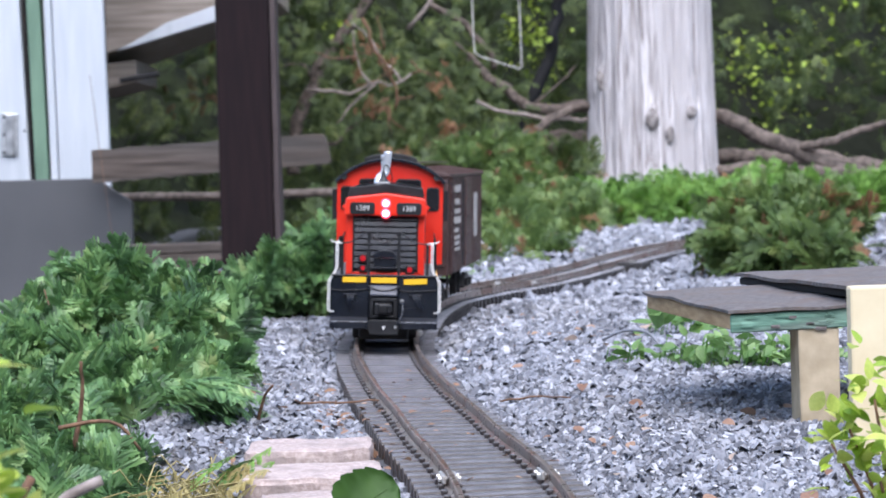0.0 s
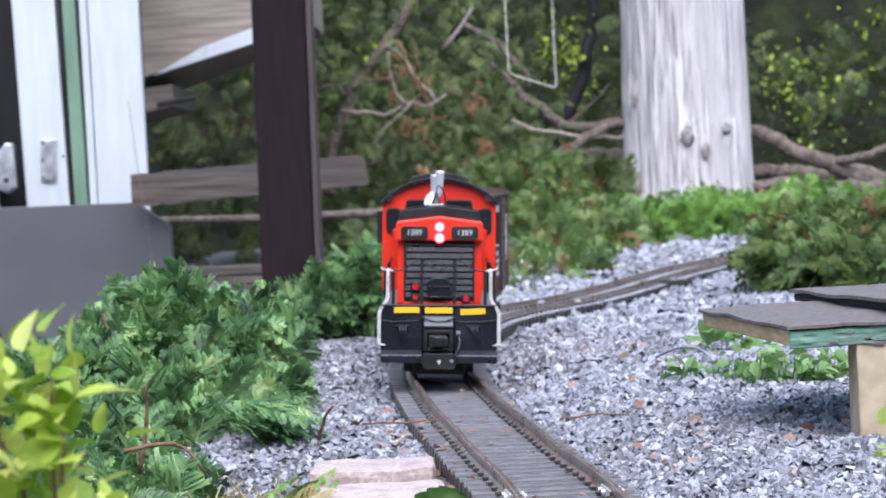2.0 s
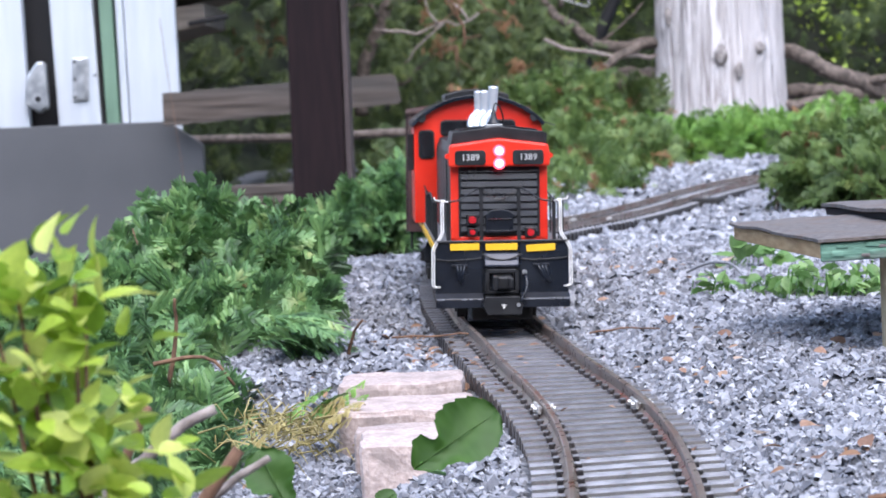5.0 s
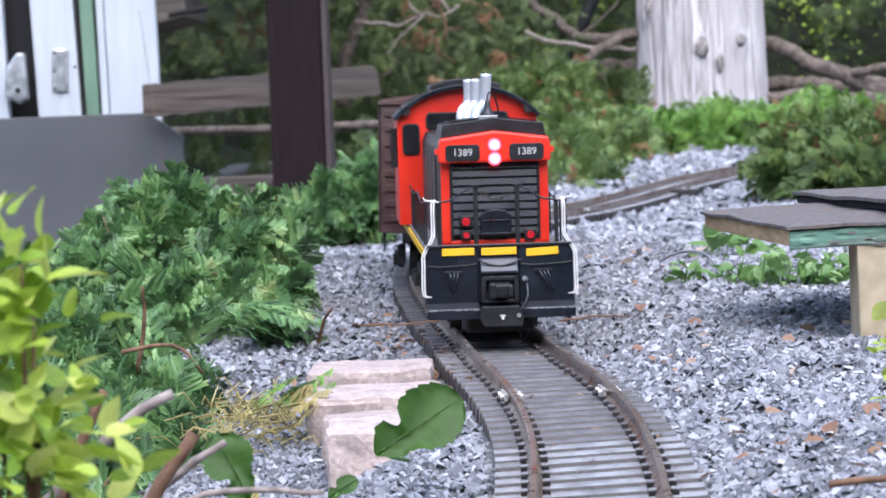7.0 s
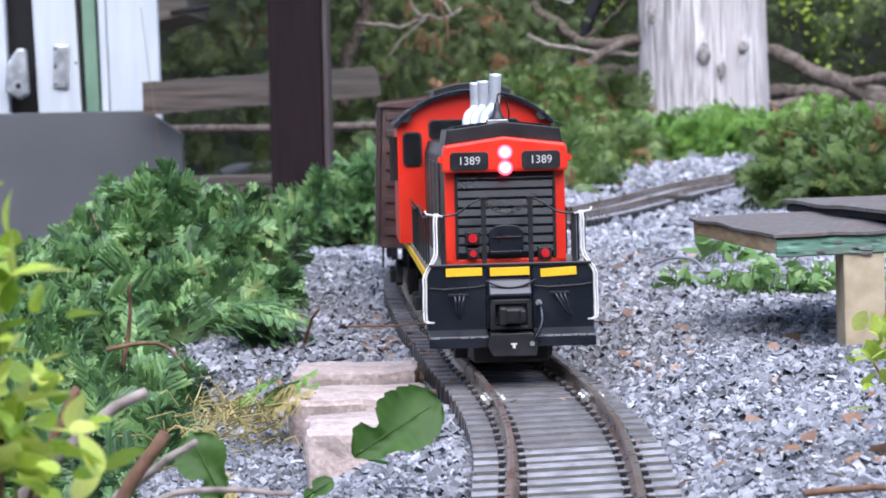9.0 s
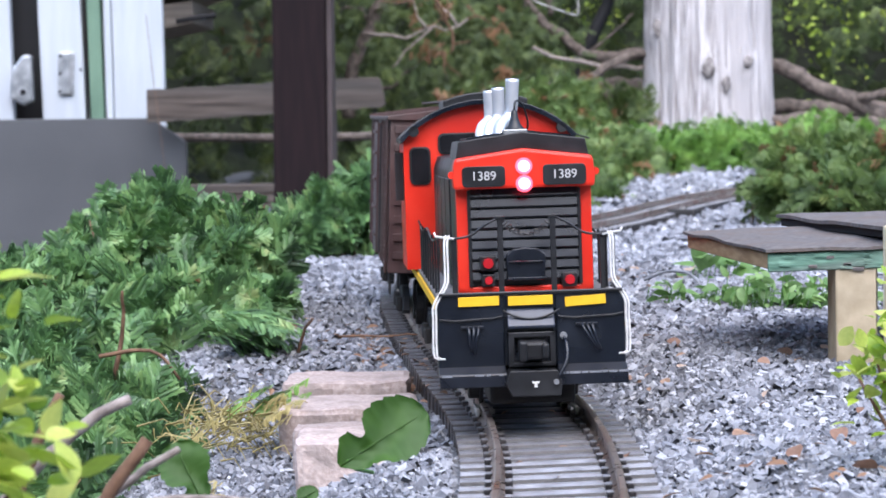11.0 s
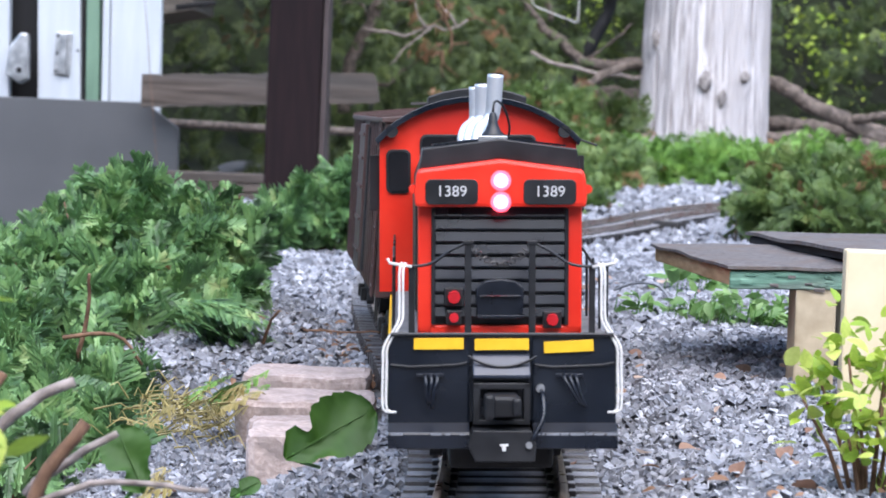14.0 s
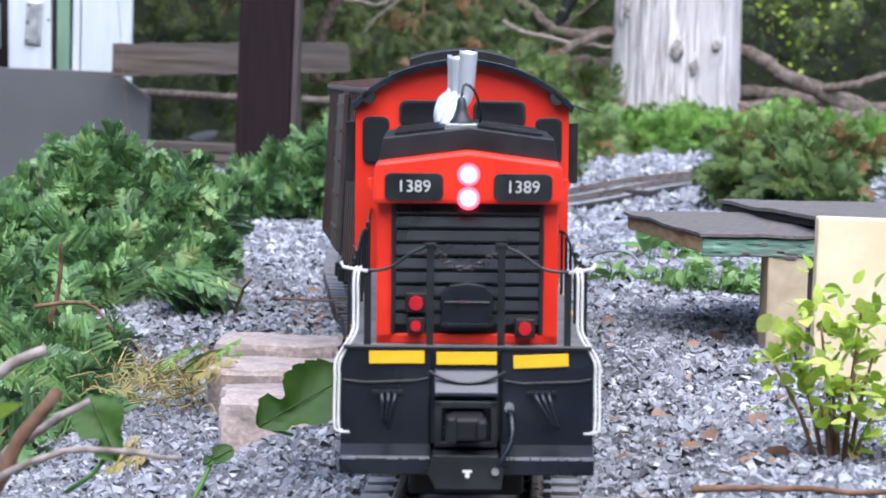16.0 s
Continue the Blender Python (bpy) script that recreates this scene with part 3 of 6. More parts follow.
    prism(bm, [(-0.0115, 0.0205), (0.0105, 0.0205), (0.0125, 0.0150), (0.0118, 0.0085), (-0.0105, 0.0085), (-0.0135, 0.0150)], "y", -0.013, 0.004, 0.0006)
    part("drop_plate", bm, M_black, pil)
    bm = B()
    box(bm, -0.0005, 0.0009, -0.0136, -0.0128, 0.0128, 0.0150)
    box(bm, -0.0014, 0.0018, -0.0136, -0.0128, 0.0146, 0.0154)
    part("paint_chip", bm, M_white_wire, pil, "small white paint chip")
    bm = B()
    rod(bm, spline([(0.0145, -0.002, 0.0350), (0.0152, -0.008, 0.0320), (0.0150, -0.011, 0.0250), (0.0118, -0.0125, 0.0185), (0.0098, -0.013, 0.0150)], 0.002), 0.0010, 7)
    part("air_hose", bm, M_grey_black, pil, "grey rubber air hose", True)
    bm = B()
    disc(bm, (0.0145, -0.0035, 0.0352), 0.0017, "y", 0.004, 8)
    disc(bm, (0.0096, -0.0145, 0.0150), 0.0013, "y", 0.003, 8)
    part("hose_fitting", bm, M_steel, pil, "dull metal hose fitting")
    for cx, lean in ((-0.0275, 0.0), (0.0255, 0.0060)):
        bm = B()
        box(bm, cx - 0.0052, cx + 0.0052, -0.0012, 0.0015, 0.0395, 0.0408, 0.0003)
        part("hose_bracket", bm, M_grey_black, pil)
        for k in (-1, 0, 1):
            bm = B()
            rod(bm, spline([(cx + k * 0.0022, -0.0008, 0.0402), (cx + k * 0.0022 + 0.0006, -0.0028, 0.0385), (cx + k * 0.0014 + lean * 0.4, -0.0034, 0.0340), (cx + k * 0.0006 + lean, -0.0022, 0.0275)], 0.002), 0.00075, 6)
            part("brake_hose", bm, M_grey_black, pil, "thin grey brake hose", True)
    for x0, x1, tilt, z in ((-0.0337, -0.0147, 0.6, 0.0521), (-0.0106, 0.0101, 0.4, 0.0519), (0.0158, 0.0347, 2.8, 0.0511)):
        bm = B()
        c = (x0 + x1) / 2
        box(bm, -(x1 - x0) / 2, (x1 - x0) / 2, -0.0008, 0.0004, -0.0022, 0.0022, 0.0002)
        ob = part("warning_stripe", bm, M_yellow, pil, "yellow end stripe")
        ob.matrix_basis = pose(c, 0.0004, z, 0, -tilt, 0)
    bm = B()
    rod(bm, [(-0.013 + 0.026 * k / 12, -0.0022, 0.0475 - 0.0040 * (1 - ((k - 6) / 6) ** 2)) for k in range(13)], 0.0006, 6)
    part("slack_cable", bm, M_black, pil)
    # hood
    bm = B()
    prism(bm, [(-0.0318, 0.0535), (0.0318, 0.0535), (0.0318, 0.112), (0.0295, 0.1185), (0, 0.1215), (-0.0295, 0.1185), (-0.0318, 0.112)], "y", 0.030, 0.312, 0.0009)
    hood = part("hood", bm, M_black, L, "long black engine hood")
    bm = B()
    for a in ((-0.0320, -0.0260, 0.0535, 0.108), (0.0260, 0.0320, 0.0535, 0.108), (-0.0320, 0.0320, 0.0535, 0.0572)):
        box(bm, a[0], a[1], 0.0262, 0.0330, a[2], a[3], 0.0007)
    part("nose_frame", bm, M_red, hood, "red painted nose frame")
    bm = B()
    prism(bm, [(-0.0332, 0.1035), (0.0332, 0.1035), (0.0336, 0.1085), (0.0328, 0.1165), (0.0315, 0.1182), (0, 0.1222), (-0.0315, 0.1182), (-0.0328, 0.1165), (-0.0336, 0.1085)], "y", 0.0190, 0.0335, 0.0016)
    band = part("headlight_band", bm, M_red, hood, "red overhanging number board band", False)
    for sx in (-1, 1):
        cx = sx * 0.0190
        bm = B()
        prism(bm, rounded(cx - 0.0102, cx + 0.0102, 0.1045, 0.1143, 0.0022), "y", 0.0184, 0.0200, 0.0003)
        nb = part("number_board", bm, M_black, band, "black number board")
        bm = B()
        disc(bm, (sx * 0.0338, 0.0205, 0.1105), 0.0018, "y", 0.007, 12)
        part("marker_lamp", bm, M_red, band)
    for z in (0.1138, 0.1056):
        bm = B()
        # added glowing ring and disc imitate halo and fringe; only the sphere is the lamp
        disc(bm, (0, 0.0183, z), 0.0040, "y", 0.003, 20)
        part("headlight_halo", bm, M_lamp_halo, band, "emissive red ring imitating the headlight halo")
        bm = B()
        disc(bm, (0, 0.0174, z), 0.0028, "y", 0.003, 20)
        part("headlight_fringe", bm, M_lamp_fringe, band, "emissive pink disc imitating the headlight's glow fringe")
        bm = B()
        bmesh.ops.create_uvsphere(bm, u_segments=16, v_segments=8, radius=0.0020, matrix=pose(0, 0.0172, z) @ Matrix.Diagonal((1, 0.5, 1, 1)))
        part("headlight", bm, M_lamp, band, "glowing pinkish white headlight", True)
    for sx in (-1, 1):
        lettering("number", "1389", 0.0060, pose(sx * 0.0190, 0.0180, 0.1095, 90, 0, 0), M_number, band, "white road number 1389")
    # grille with shutters
    bm = B()
    box(bm, -0.0262, 0.0262, 0.0285, 0.0310, 0.0575, 0.1030)
    gr = part("radiator_grille", bm, M_black, hood, "black radiator with slatted shutters")
    for k in range(9):
        bm = B()
        z = 0.0600 + k * 0.0049
        prism(bm, [(0.0285, z), (0.0258, z + 0.0002), (0.0254, z + 0.0008), (0.0262, z + 0.0042), (0.0285, z + 0.0044)], "x", -0.0255, 0.0255)
        part("shutter", bm, M_grey_black, gr)
    for a in ((-0.0268, -0.0252), (0.0252, 0.0268)):
        bm = B()
        box(bm, a[0], a[1], 0.0248, 0.0300, 0.0575, 0.1030, 0.0004)
        part("grille_edge", bm, M_black, gr)
    bm = B()
    prism(bm, [(-0.0090, 0.0600), (0.0088, 0.0600), (0.0092, 0.0720), (0.0060, 0.0748), (0, 0.0756), (-0.0060, 0.0748), (-0.0094, 0.0720)], "y", 0.0215, 0.0262, 0.0006)
    hatch = part("hatch", bm, M_grey_black, gr, "black arched hatch door")
    bm = B()
    box(bm, -0.0090, 0.0088, 0.0200, 0.0220, 0.0602, 0.0616, 0.0003)
    rod(bm, [(-0.0080, 0.0208, 0.0688), (0.0078, 0.0208, 0.0688)], 0.0005, 6)
    part("hatch_bar", bm, M_pilot, hatch)
    for cx, cz, r in ((-0.0180, 0.0685, 0.0028), (-0.0180, 0.0605, 0.0021), (0.0203, 0.0598, 0.0026)):
        bm = B()
        box(bm, cx - r - 0.001, cx + r + 0.001, 0.0215, 0.0262, cz - r - 0.0008, cz + r + 0.0008, 0.0006)
        mk = part("marker_housing", bm, M_black, gr)
        bm = B()
        rod(bm, [(cx, 0.0217, cz), (cx, 0.0190, cz), (cx, 0.0180, cz)], r, 8, r * 0.85)
        part("red_marker", bm, M_lens_red, mk, "faceted red marker lens")
    # hood roof and fittings
    bm = B()
    prism(bm, [(-0.0315, 0.1180), (0, 0.1222), (0.0315, 0.1180), (0.0300, 0.1262), (0, 0.1300), (-0.0300, 0.1262)], "y", 0.0270, 0.095, 0.0006)
    hr = part("radiator_top", bm, M_black, hood, "black peaked radiator housing on the hood")
    for sx in (-1, 1):
        for k in range(3):
            bm = B()
            y0 = 0.031 + k * 0.021
            prism(bm, [(sx * 0.003, 0.1299), (sx * 0.026, 0.1270), (sx * 0.026, 0.1276), (sx * 0.003, 0.1305)], "y", y0, y0 + 0.018)
            part("roof_grille", bm, M_grey_black, hr)
    for yb in (0.11, 0.16, 0.21, 0.26):
        for sx in (-1, 1):
            bm = B()
            box(bm, min(sx * 0.0316, sx * 0.0326), max(sx * 0.0316, sx * 0.0326), yb - 0.022, yb + 0.022, 0.058, 0.108, 0.0004)
            part("hood_door", bm, M_black, hood)
    for cx, cy, ln in ((-0.0040, 0.205, 0.0), (-0.0032, 0.142, 0.0), (-0.0015, 0.082, 0.0018)):
        bm = B()
        base, top_z = 0.1205, 0.1545 + (0.0025 if ln else 0)
        pts = spline([(cx - 0.0052, cy - 0.010, base), (cx - 0.0062, cy - 0.010, base + 0.008), (cx - 0.0046, cy - 0.006, base + 0.0135), (cx - 0.0010, cy - 0.001, base + 0.0165), (cx + ln * 0.4, cy, base + 0.021), (cx + ln, cy, top_z)], 0.0015)
        rod(bm, pts, 0.0026, 14, 0.0034)
        st = part("exhaust_pipe", bm, M_chrome, hood, "polished silver exhaust pipe", True)
        bm = B()
        top = pts[-1]
        disc(bm, (top.x, top.y, top.z - 0.0006), 0.0027, "z", 0.0012, 12)
        part("pipe_mouth", bm, M_black, st)
    bm = B()
    pr = [(0.0002, 0.0095), (0.0010, 0.0093), (0.0016, 0.0080), (0.0020, 0.0050), (0.0030, 0.0022), (0.0044, 0.0008), (0.0044, 0.0)]
    vs = [bm.verts.new((-0.0026 + r, 0.034, 0.1310 + z)) for r, z in pr]
    es = [bm.edges.new(e) for e in zip(vs, vs[1:])]
    bmesh.ops.spin(bm, geom=vs + es, cent=(-0.0026, 0.034, 0), axis=(0, 0, 1), angle=6.2832, steps=16)
    rod(bm, [(-0.0026, 0.034, 0.1295), (-0.0026, 0.034, 0.1318)], 0.0012, 8)
    rod(bm, spline([(-0.0026, 0.034, 0.1405), (-0.0016, 0.036, 0.1448), (0.0019, 0.040, 0.1425), (0.0044, 0.044, 0.1350), (0.0039, 0.046, 0.1300)], 0.002), 0.0005, 6)
    part("bell", bm, M_black, hood, "small black bell with its bracket", True)
    bm = B()
    box(bm, -0.0085, 0.0030, 0.0295, 0.0385, 0.1285, 0.1312, 0.0005)
    part("bell_bracket", bm, M_steel, hood)
    # cab
    cw = 0.0490
    arch = [(-cw, 0.1340)] + [(cw * math.sin(radians(a)) / math.sin(radians(54)), 0.1340 + 0.0215 * (math.cos(radians(a)) - math.cos(radians(54))) / (1 - math.cos(radians(54)))) for a in range(-48, 49, 8)] + [(cw, 0.1340)]
    bm = B()
    outline = [(-cw, 0.0600), (cw, 0.0600)] + [(x, z) for x, z in arch[::-1]]
    prism(bm, outline, "y", 0.312, 0.315)
    prism(bm, outline, "y", 0.403, 0.406)
    for sx in (-1, 1):
        box(bm, min(sx * cw, sx * (cw - 0.002)), max(sx * cw, sx * (cw - 0.002)), 0.315, 0.403, 0.0600, 0.1345)
    cab = part("cab", bm, M_red, L, "red cab with arched roof")
    cab.matrix_basis = pose(0, -0.0115, -0.0068)
    bm = B()
    up = [(x * 1.045, z + 0.0022) for x, z in arch]
    dn = [(x * 1.02, z - 0.0008) for x, z in arch]
    prism(bm, up + dn[::-1], "y", 0.306, 0.411, 0.0004)
    roof = part("cab_roof", bm, M_pilot, cab, "black arched cab roof")
    bm = B()
    mid = arch[4:-4]
    prism(bm, [(x, z + 0.0066) for x, z in mid] + [(x, z + 0.001) for x, z in mid[::-1]], "y", 0.322, 0.392, 0.0008)
    part("roof_hatch", bm, M_black, roof)
    bm = B()
    rod(bm, [(cw - 0.004, 0.330, 0.1385), (cw + 0.012, 0.330, 0.1330)], 0.0005, 6)
    part("antenna_wire", bm, M_black, roof)
    for sx in (-1, 1):
        bm = B()
        rod(bm, [(sx * (cw - 0.006), 0.306, 0.1400), (sx * (cw - 0.006), 0.320, 0.1400)], 0.0032, 10)
        part("roof_bracket", bm, M_black, roof)
    for x0, x1, z0, z1 in ((-0.0458, -0.0335, 0.1090, 0.1310), (0.0335, 0.0458, 0.1090, 0.1310), (-0.0290, -0.0050, 0.1262, 0.1385), (0.0050, 0.0290, 0.1262, 0.1385)):
        bm = B()
        prism(bm, rounded(x0, x1, z0, z1, 0.0032), "y", 0.3108, 0.3150, 0.0004)
        fr = part("cab_window", bm, M_black, cab, "rounded black window frame")
        bm = B()
        prism(bm, rounded(x0 + 0.0012, x1 - 0.0012, z0 + 0.0012, z1 - 0.0012, 0.0025), "y", 0.3102, 0.3110)
        part("pane", bm, M_glass, fr)
    for sx in (-1, 1):
        for y0 in (0.330, 0.364):
            bm = B()
            prism(bm, rounded(y0, y0 + 0.026, 0.1000, 0.1270, 0.003), "x", sx * cw - 0.0005, sx * (cw + 0.0010), 0.0003)
            fr = part("cab_window", bm, M_black, cab)
            bm = B()
            prism(bm, rounded(y0 + 0.0013, y0 + 0.0247, 0.1013, 0.1257, 0.002), "x", sx * (cw + 0.0010), sx * (cw + 0.0016))
            part("pane", bm, M_glass, fr)
        bm = B()
        box(bm, min(sx * cw, sx * (cw + 0.0050)), max(sx * cw, sx * (cw + 0.0050)), 0.326, 0.3275, 0.100, 0.128, 0.0003)
        part("wind_deflector", bm, M_black, cab)
    # railings
    for sx, px in ((-1, -0.0130), (1, 0.0115)):
        bm = B()
        box(bm, px - 0.0013, px + 0.0013, 0.0035, 0.0055, 0.0535, 0.0900, 0.0003)
        box(bm, px - 0.0021, px + 0.0021, 0.0032, 0.0058, 0.0896, 0.0912, 0.0003)
        part("rail_post", bm, M_black, L)
        bm = B()
        rod(bm, spline([(px, 0.0045, 0.0906), (px + sx * 0.007, 0.0045, 0.0872), (px + sx * 0.013, 0.0045, 0.0830), (px + sx * 0.0185, 0.0045, 0.0815), (px + sx * 0.026, 0.005, 0.0815)], 0.002), 0.0006, 6)
        part("front_handrail", bm, M_black, L)
        ex = sx * 0.0345
        bm = B()
        box(bm, ex - 0.0012, ex + 0.0012, 0.0055, 0.0078, 0.0535, 0.0815, 0.0003)
        part("corner_post", bm, M_black, L)
        for o in (0.0, 0.0014):
            bm = B()
            x = sx * (0.0392 - o)
            rod(bm, spline([(x - sx * 0.001, 0.004, 0.0828), (x, 0.003, 0.0790), (x, 0.003, 0.0660), (x + sx * 0.0006, 0.002, 0.0600), (x + sx * 0.0058, 0.001, 0.0510), (x + sx * 0.0062, 0.001, 0.0440), (x + sx * 0.0064, 0.001, 0.0290), (x + sx * 0.0052, 0.001, 0.0262), (x + sx * 0.0015, 0.001, 0.0258)], 0.002), 0.00050, 8)
            part("step_handrail", bm, M_white_wire, L, "bent white wire handrail", True)
        bm = B()
        rod(bm, [(sx * 0.0345, 0.004, 0.0812), (sx * 0.0430, 0.004, 0.0826), (sx * 0.0437, 0.004, 0.0844)], 0.0006, 7)
        part("step_handrail", bm, M_white_wire, L, "bent white wire handrail", True)
        bm = B()
        pts = [(sx * 0.0415, 0.010 + k * 0.010, 0.0815 - 0.0035 * math.sin(k * 3.14159 / 15) ** 2) for k in range(31)]
        rod(bm, pts, 0.0006, 6)
        part("side_handrail", bm, M_black, L)
        for k in range(9):
            bm = B()
            y = 0.022 + k * 0.035
            rod(bm, [(sx * 0.0415, y, 0.0535), (sx * 0.0415, y, 0.0805)], 0.0006, 6)
            part("stanchion", bm, M_black, L)
    bm = B()
    n = 15
    for k in range(n):
        u = (k + 0.5) / n
        c = (-0.0130 + 0.0245 * u, 0.0040, 0.0902 - 0.0078 * (1 - (2 * u - 1) ** 2))
        m = Matrix.Translation(c) @ pose(0, 0, 0, 90 * (k % 2), (u - 0.5) * 100, 0)
        rod(bm, [m @ Vector((0.0014 * math.cos(a), 0, 0.0008 * math.sin(a))) for a in np.linspace(0, 6.2832, 9)], 0.00034, 5)
    part("chain", bm, M_chain, L, "dark sagging safety chain")
    # dark blocks added below the frame to make the shadow under the locomotive
    part("under_shade_block", box(B(), -0.0200, 0.0200, 0.006, 0.052, 0.0035, 0.046, 0.002), M_truck, L)
    for y in (0.095, 0.335):
        part("under_shade_case", box(B(), -0.0185, 0.0185, y - 0.042, y + 0.042, 0.0025, 0.034, 0.002), M_truck, L)
    wheels(L, 0.095)
    wheels(L, 0.335)
    return L


def build_boxcar():
    C = thing("model_boxcar", "dark brown ribbed model boxcar coupled behind the locomotive", "model train")
    w = 0.0475
    bm = B()
    box(bm, -w, w, 0.0, 0.42, 0.036, 0.1355, 0.0008)
    body = part("body", bm, M_boxcar, C)
    bm = B()
    prism(bm, [(-w - 0.002, 0.1340), (w + 0.002, 0.1340), (w + 0.002, 0.1365), (0, 0.1435), (-w - 0.002, 0.1365)], "y", -0.002, 0.422, 0.0006)
    roof = part("roof", bm, M_boxcar, C)
    for k in range(13):
        bm = B()
        y = 0.006 + k * 0.034
        prism(bm, [(-w - 0.002, 0.1363), (0, 0.1433), (w + 0.002, 0.1363), (w + 0.002, 0.1381), (0, 0.1451), (-w - 0.002, 0.1381)], "y", y - 0.0012, y + 0.0012)
        part("roof_rib", bm, M_boxcar, roof)
    for x in (-0.0055, 0.0, 0.0055):
        bm = B()
        box(bm, x - 0.0024, x + 0.0024, -0.006, 0.426, 0.1465, 0.1480, 0.0003)
        part("roofwalk_board", bm, M_boxcar, roof)
    for sx in (-1, 1):
        for k in range(19):
            y = 0.008 + k * 0.0224
            if 0.17 < y < 0.25:
                continue
            bm = B()
            box(bm, min(sx * w, sx * (w + 0.0008)), max(sx * w, sx * (w + 0.0008)), y - 0.0016, y + 0.0016, 0.037, 0.1335, 0.0005)
            part("side_rib", bm, M_boxcar, body)
        bm = B()
        box(bm, min(sx * w, sx * (w + 0.0030)), max(sx * w, sx * (w + 0.0030)), 0.176, 0.246, 0.039, 0.1315, 0.0006)
        door = part("sliding_door", bm, M_boxcar, body)
        for z in (0.052, 0.072, 0.092, 0.110, 0.125):
            bm = B()
            box(bm, min(sx * w, sx * (w + 0.0042)), max(sx * w, sx * (w + 0.0042)), 0.180, 0.242, z - 0.001, z + 0.001)
            part("door_rib", bm, M_boxcar, door)
        for ya, yb, z, h in () if sx < 0 else ((0.060, 0.130, 0.118, 0.0070), (0.070, 0.120, 0.105, 0.0060), (0.062, 0.128, 0.096, 0.0045), (0.060, 0.132, 0.086, 0.0065), (0.066, 0.110, 0.077, 0.0040), (0.066, 0.124, 0.070, 0.0035), (0.066, 0.118, 0.064, 0.0035), (0.066, 0.126, 0.058, 0.0035), (0.300, 0.345, 0.066, 0.0480)):
            bm = B()
            n = 9 if h < 0.04 else 3
            for j in range(n):
                y0 = ya + (yb - ya) * j / n
                box(bm, min(sx * (w + 0.0006), sx * (w + 0.0014)), max(sx * (w + 0.0006), sx * (w + 0.0014)), y0, y0 + (yb - ya) / n * 0.72, z, z + h)
            part("lettering_bar", bm, M_letter, body, "row of faded pale lettering")
        # raised near-black strip, its colour standing for a shaded gap
        bm = B()
        box(bm, min(sx * w, sx * (w + 0.0012)), max(sx * w, sx * (w + 0.0012)), 0.160, 0.1745, 0.041, 0.1300)
        part("door_gap_strip", bm, M_dark, body, "black strip painted as the shaded gap beside the sliding door")
        bm = B()
        for y in (0.004, 0.020):
            rod(bm, [(sx * (w + 0.0016), y, 0.036), (sx * (w + 0.0016), y, 0.1355)], 0.0006, 6)
        for k in range(9):
            rod(bm, [(sx * (w + 0.0016), 0.004, 0.042 + k * 0.011), (sx * (w + 0.0016), 0.020, 0.042 + k * 0.011)], 0.0006, 6)
        part("ladder", bm, M_boxcar, body)
        bm = B()
        rod(bm, [(sx * (w - 0.002), 0.008, 0.036), (sx * (w - 0.002), 0.008, 0.022), (sx * (w - 0.002), 0.020, 0.022), (sx * (w - 0.002), 0.020, 0.036)], 0.0007, 6)
        part("step_stirrup", bm, M_truck, body)
    for k in range(8):
        bm = B()
        z = 0.045 + k * 0.0115
        box(bm, -w + 0.003, w - 0.003, -0.0014, 0.0, z, z + 0.0050, 0.0004)
        part("end_rib", bm, M_boxcar, body)
    bm = B()
    box(bm, -0.012, 0.012, 0.01, 0.41, 0.026, 0.037)
    box(bm, -0.005, 0.005, -0.022, 0.012, 0.026, 0.033, 0.001)
    part("underframe", bm, M_truck, C)
    wheels(C, 0.065)
    wheels(C, 0.355)
    return C


loco = build_locomotive()
boxcar = build_boxcar()

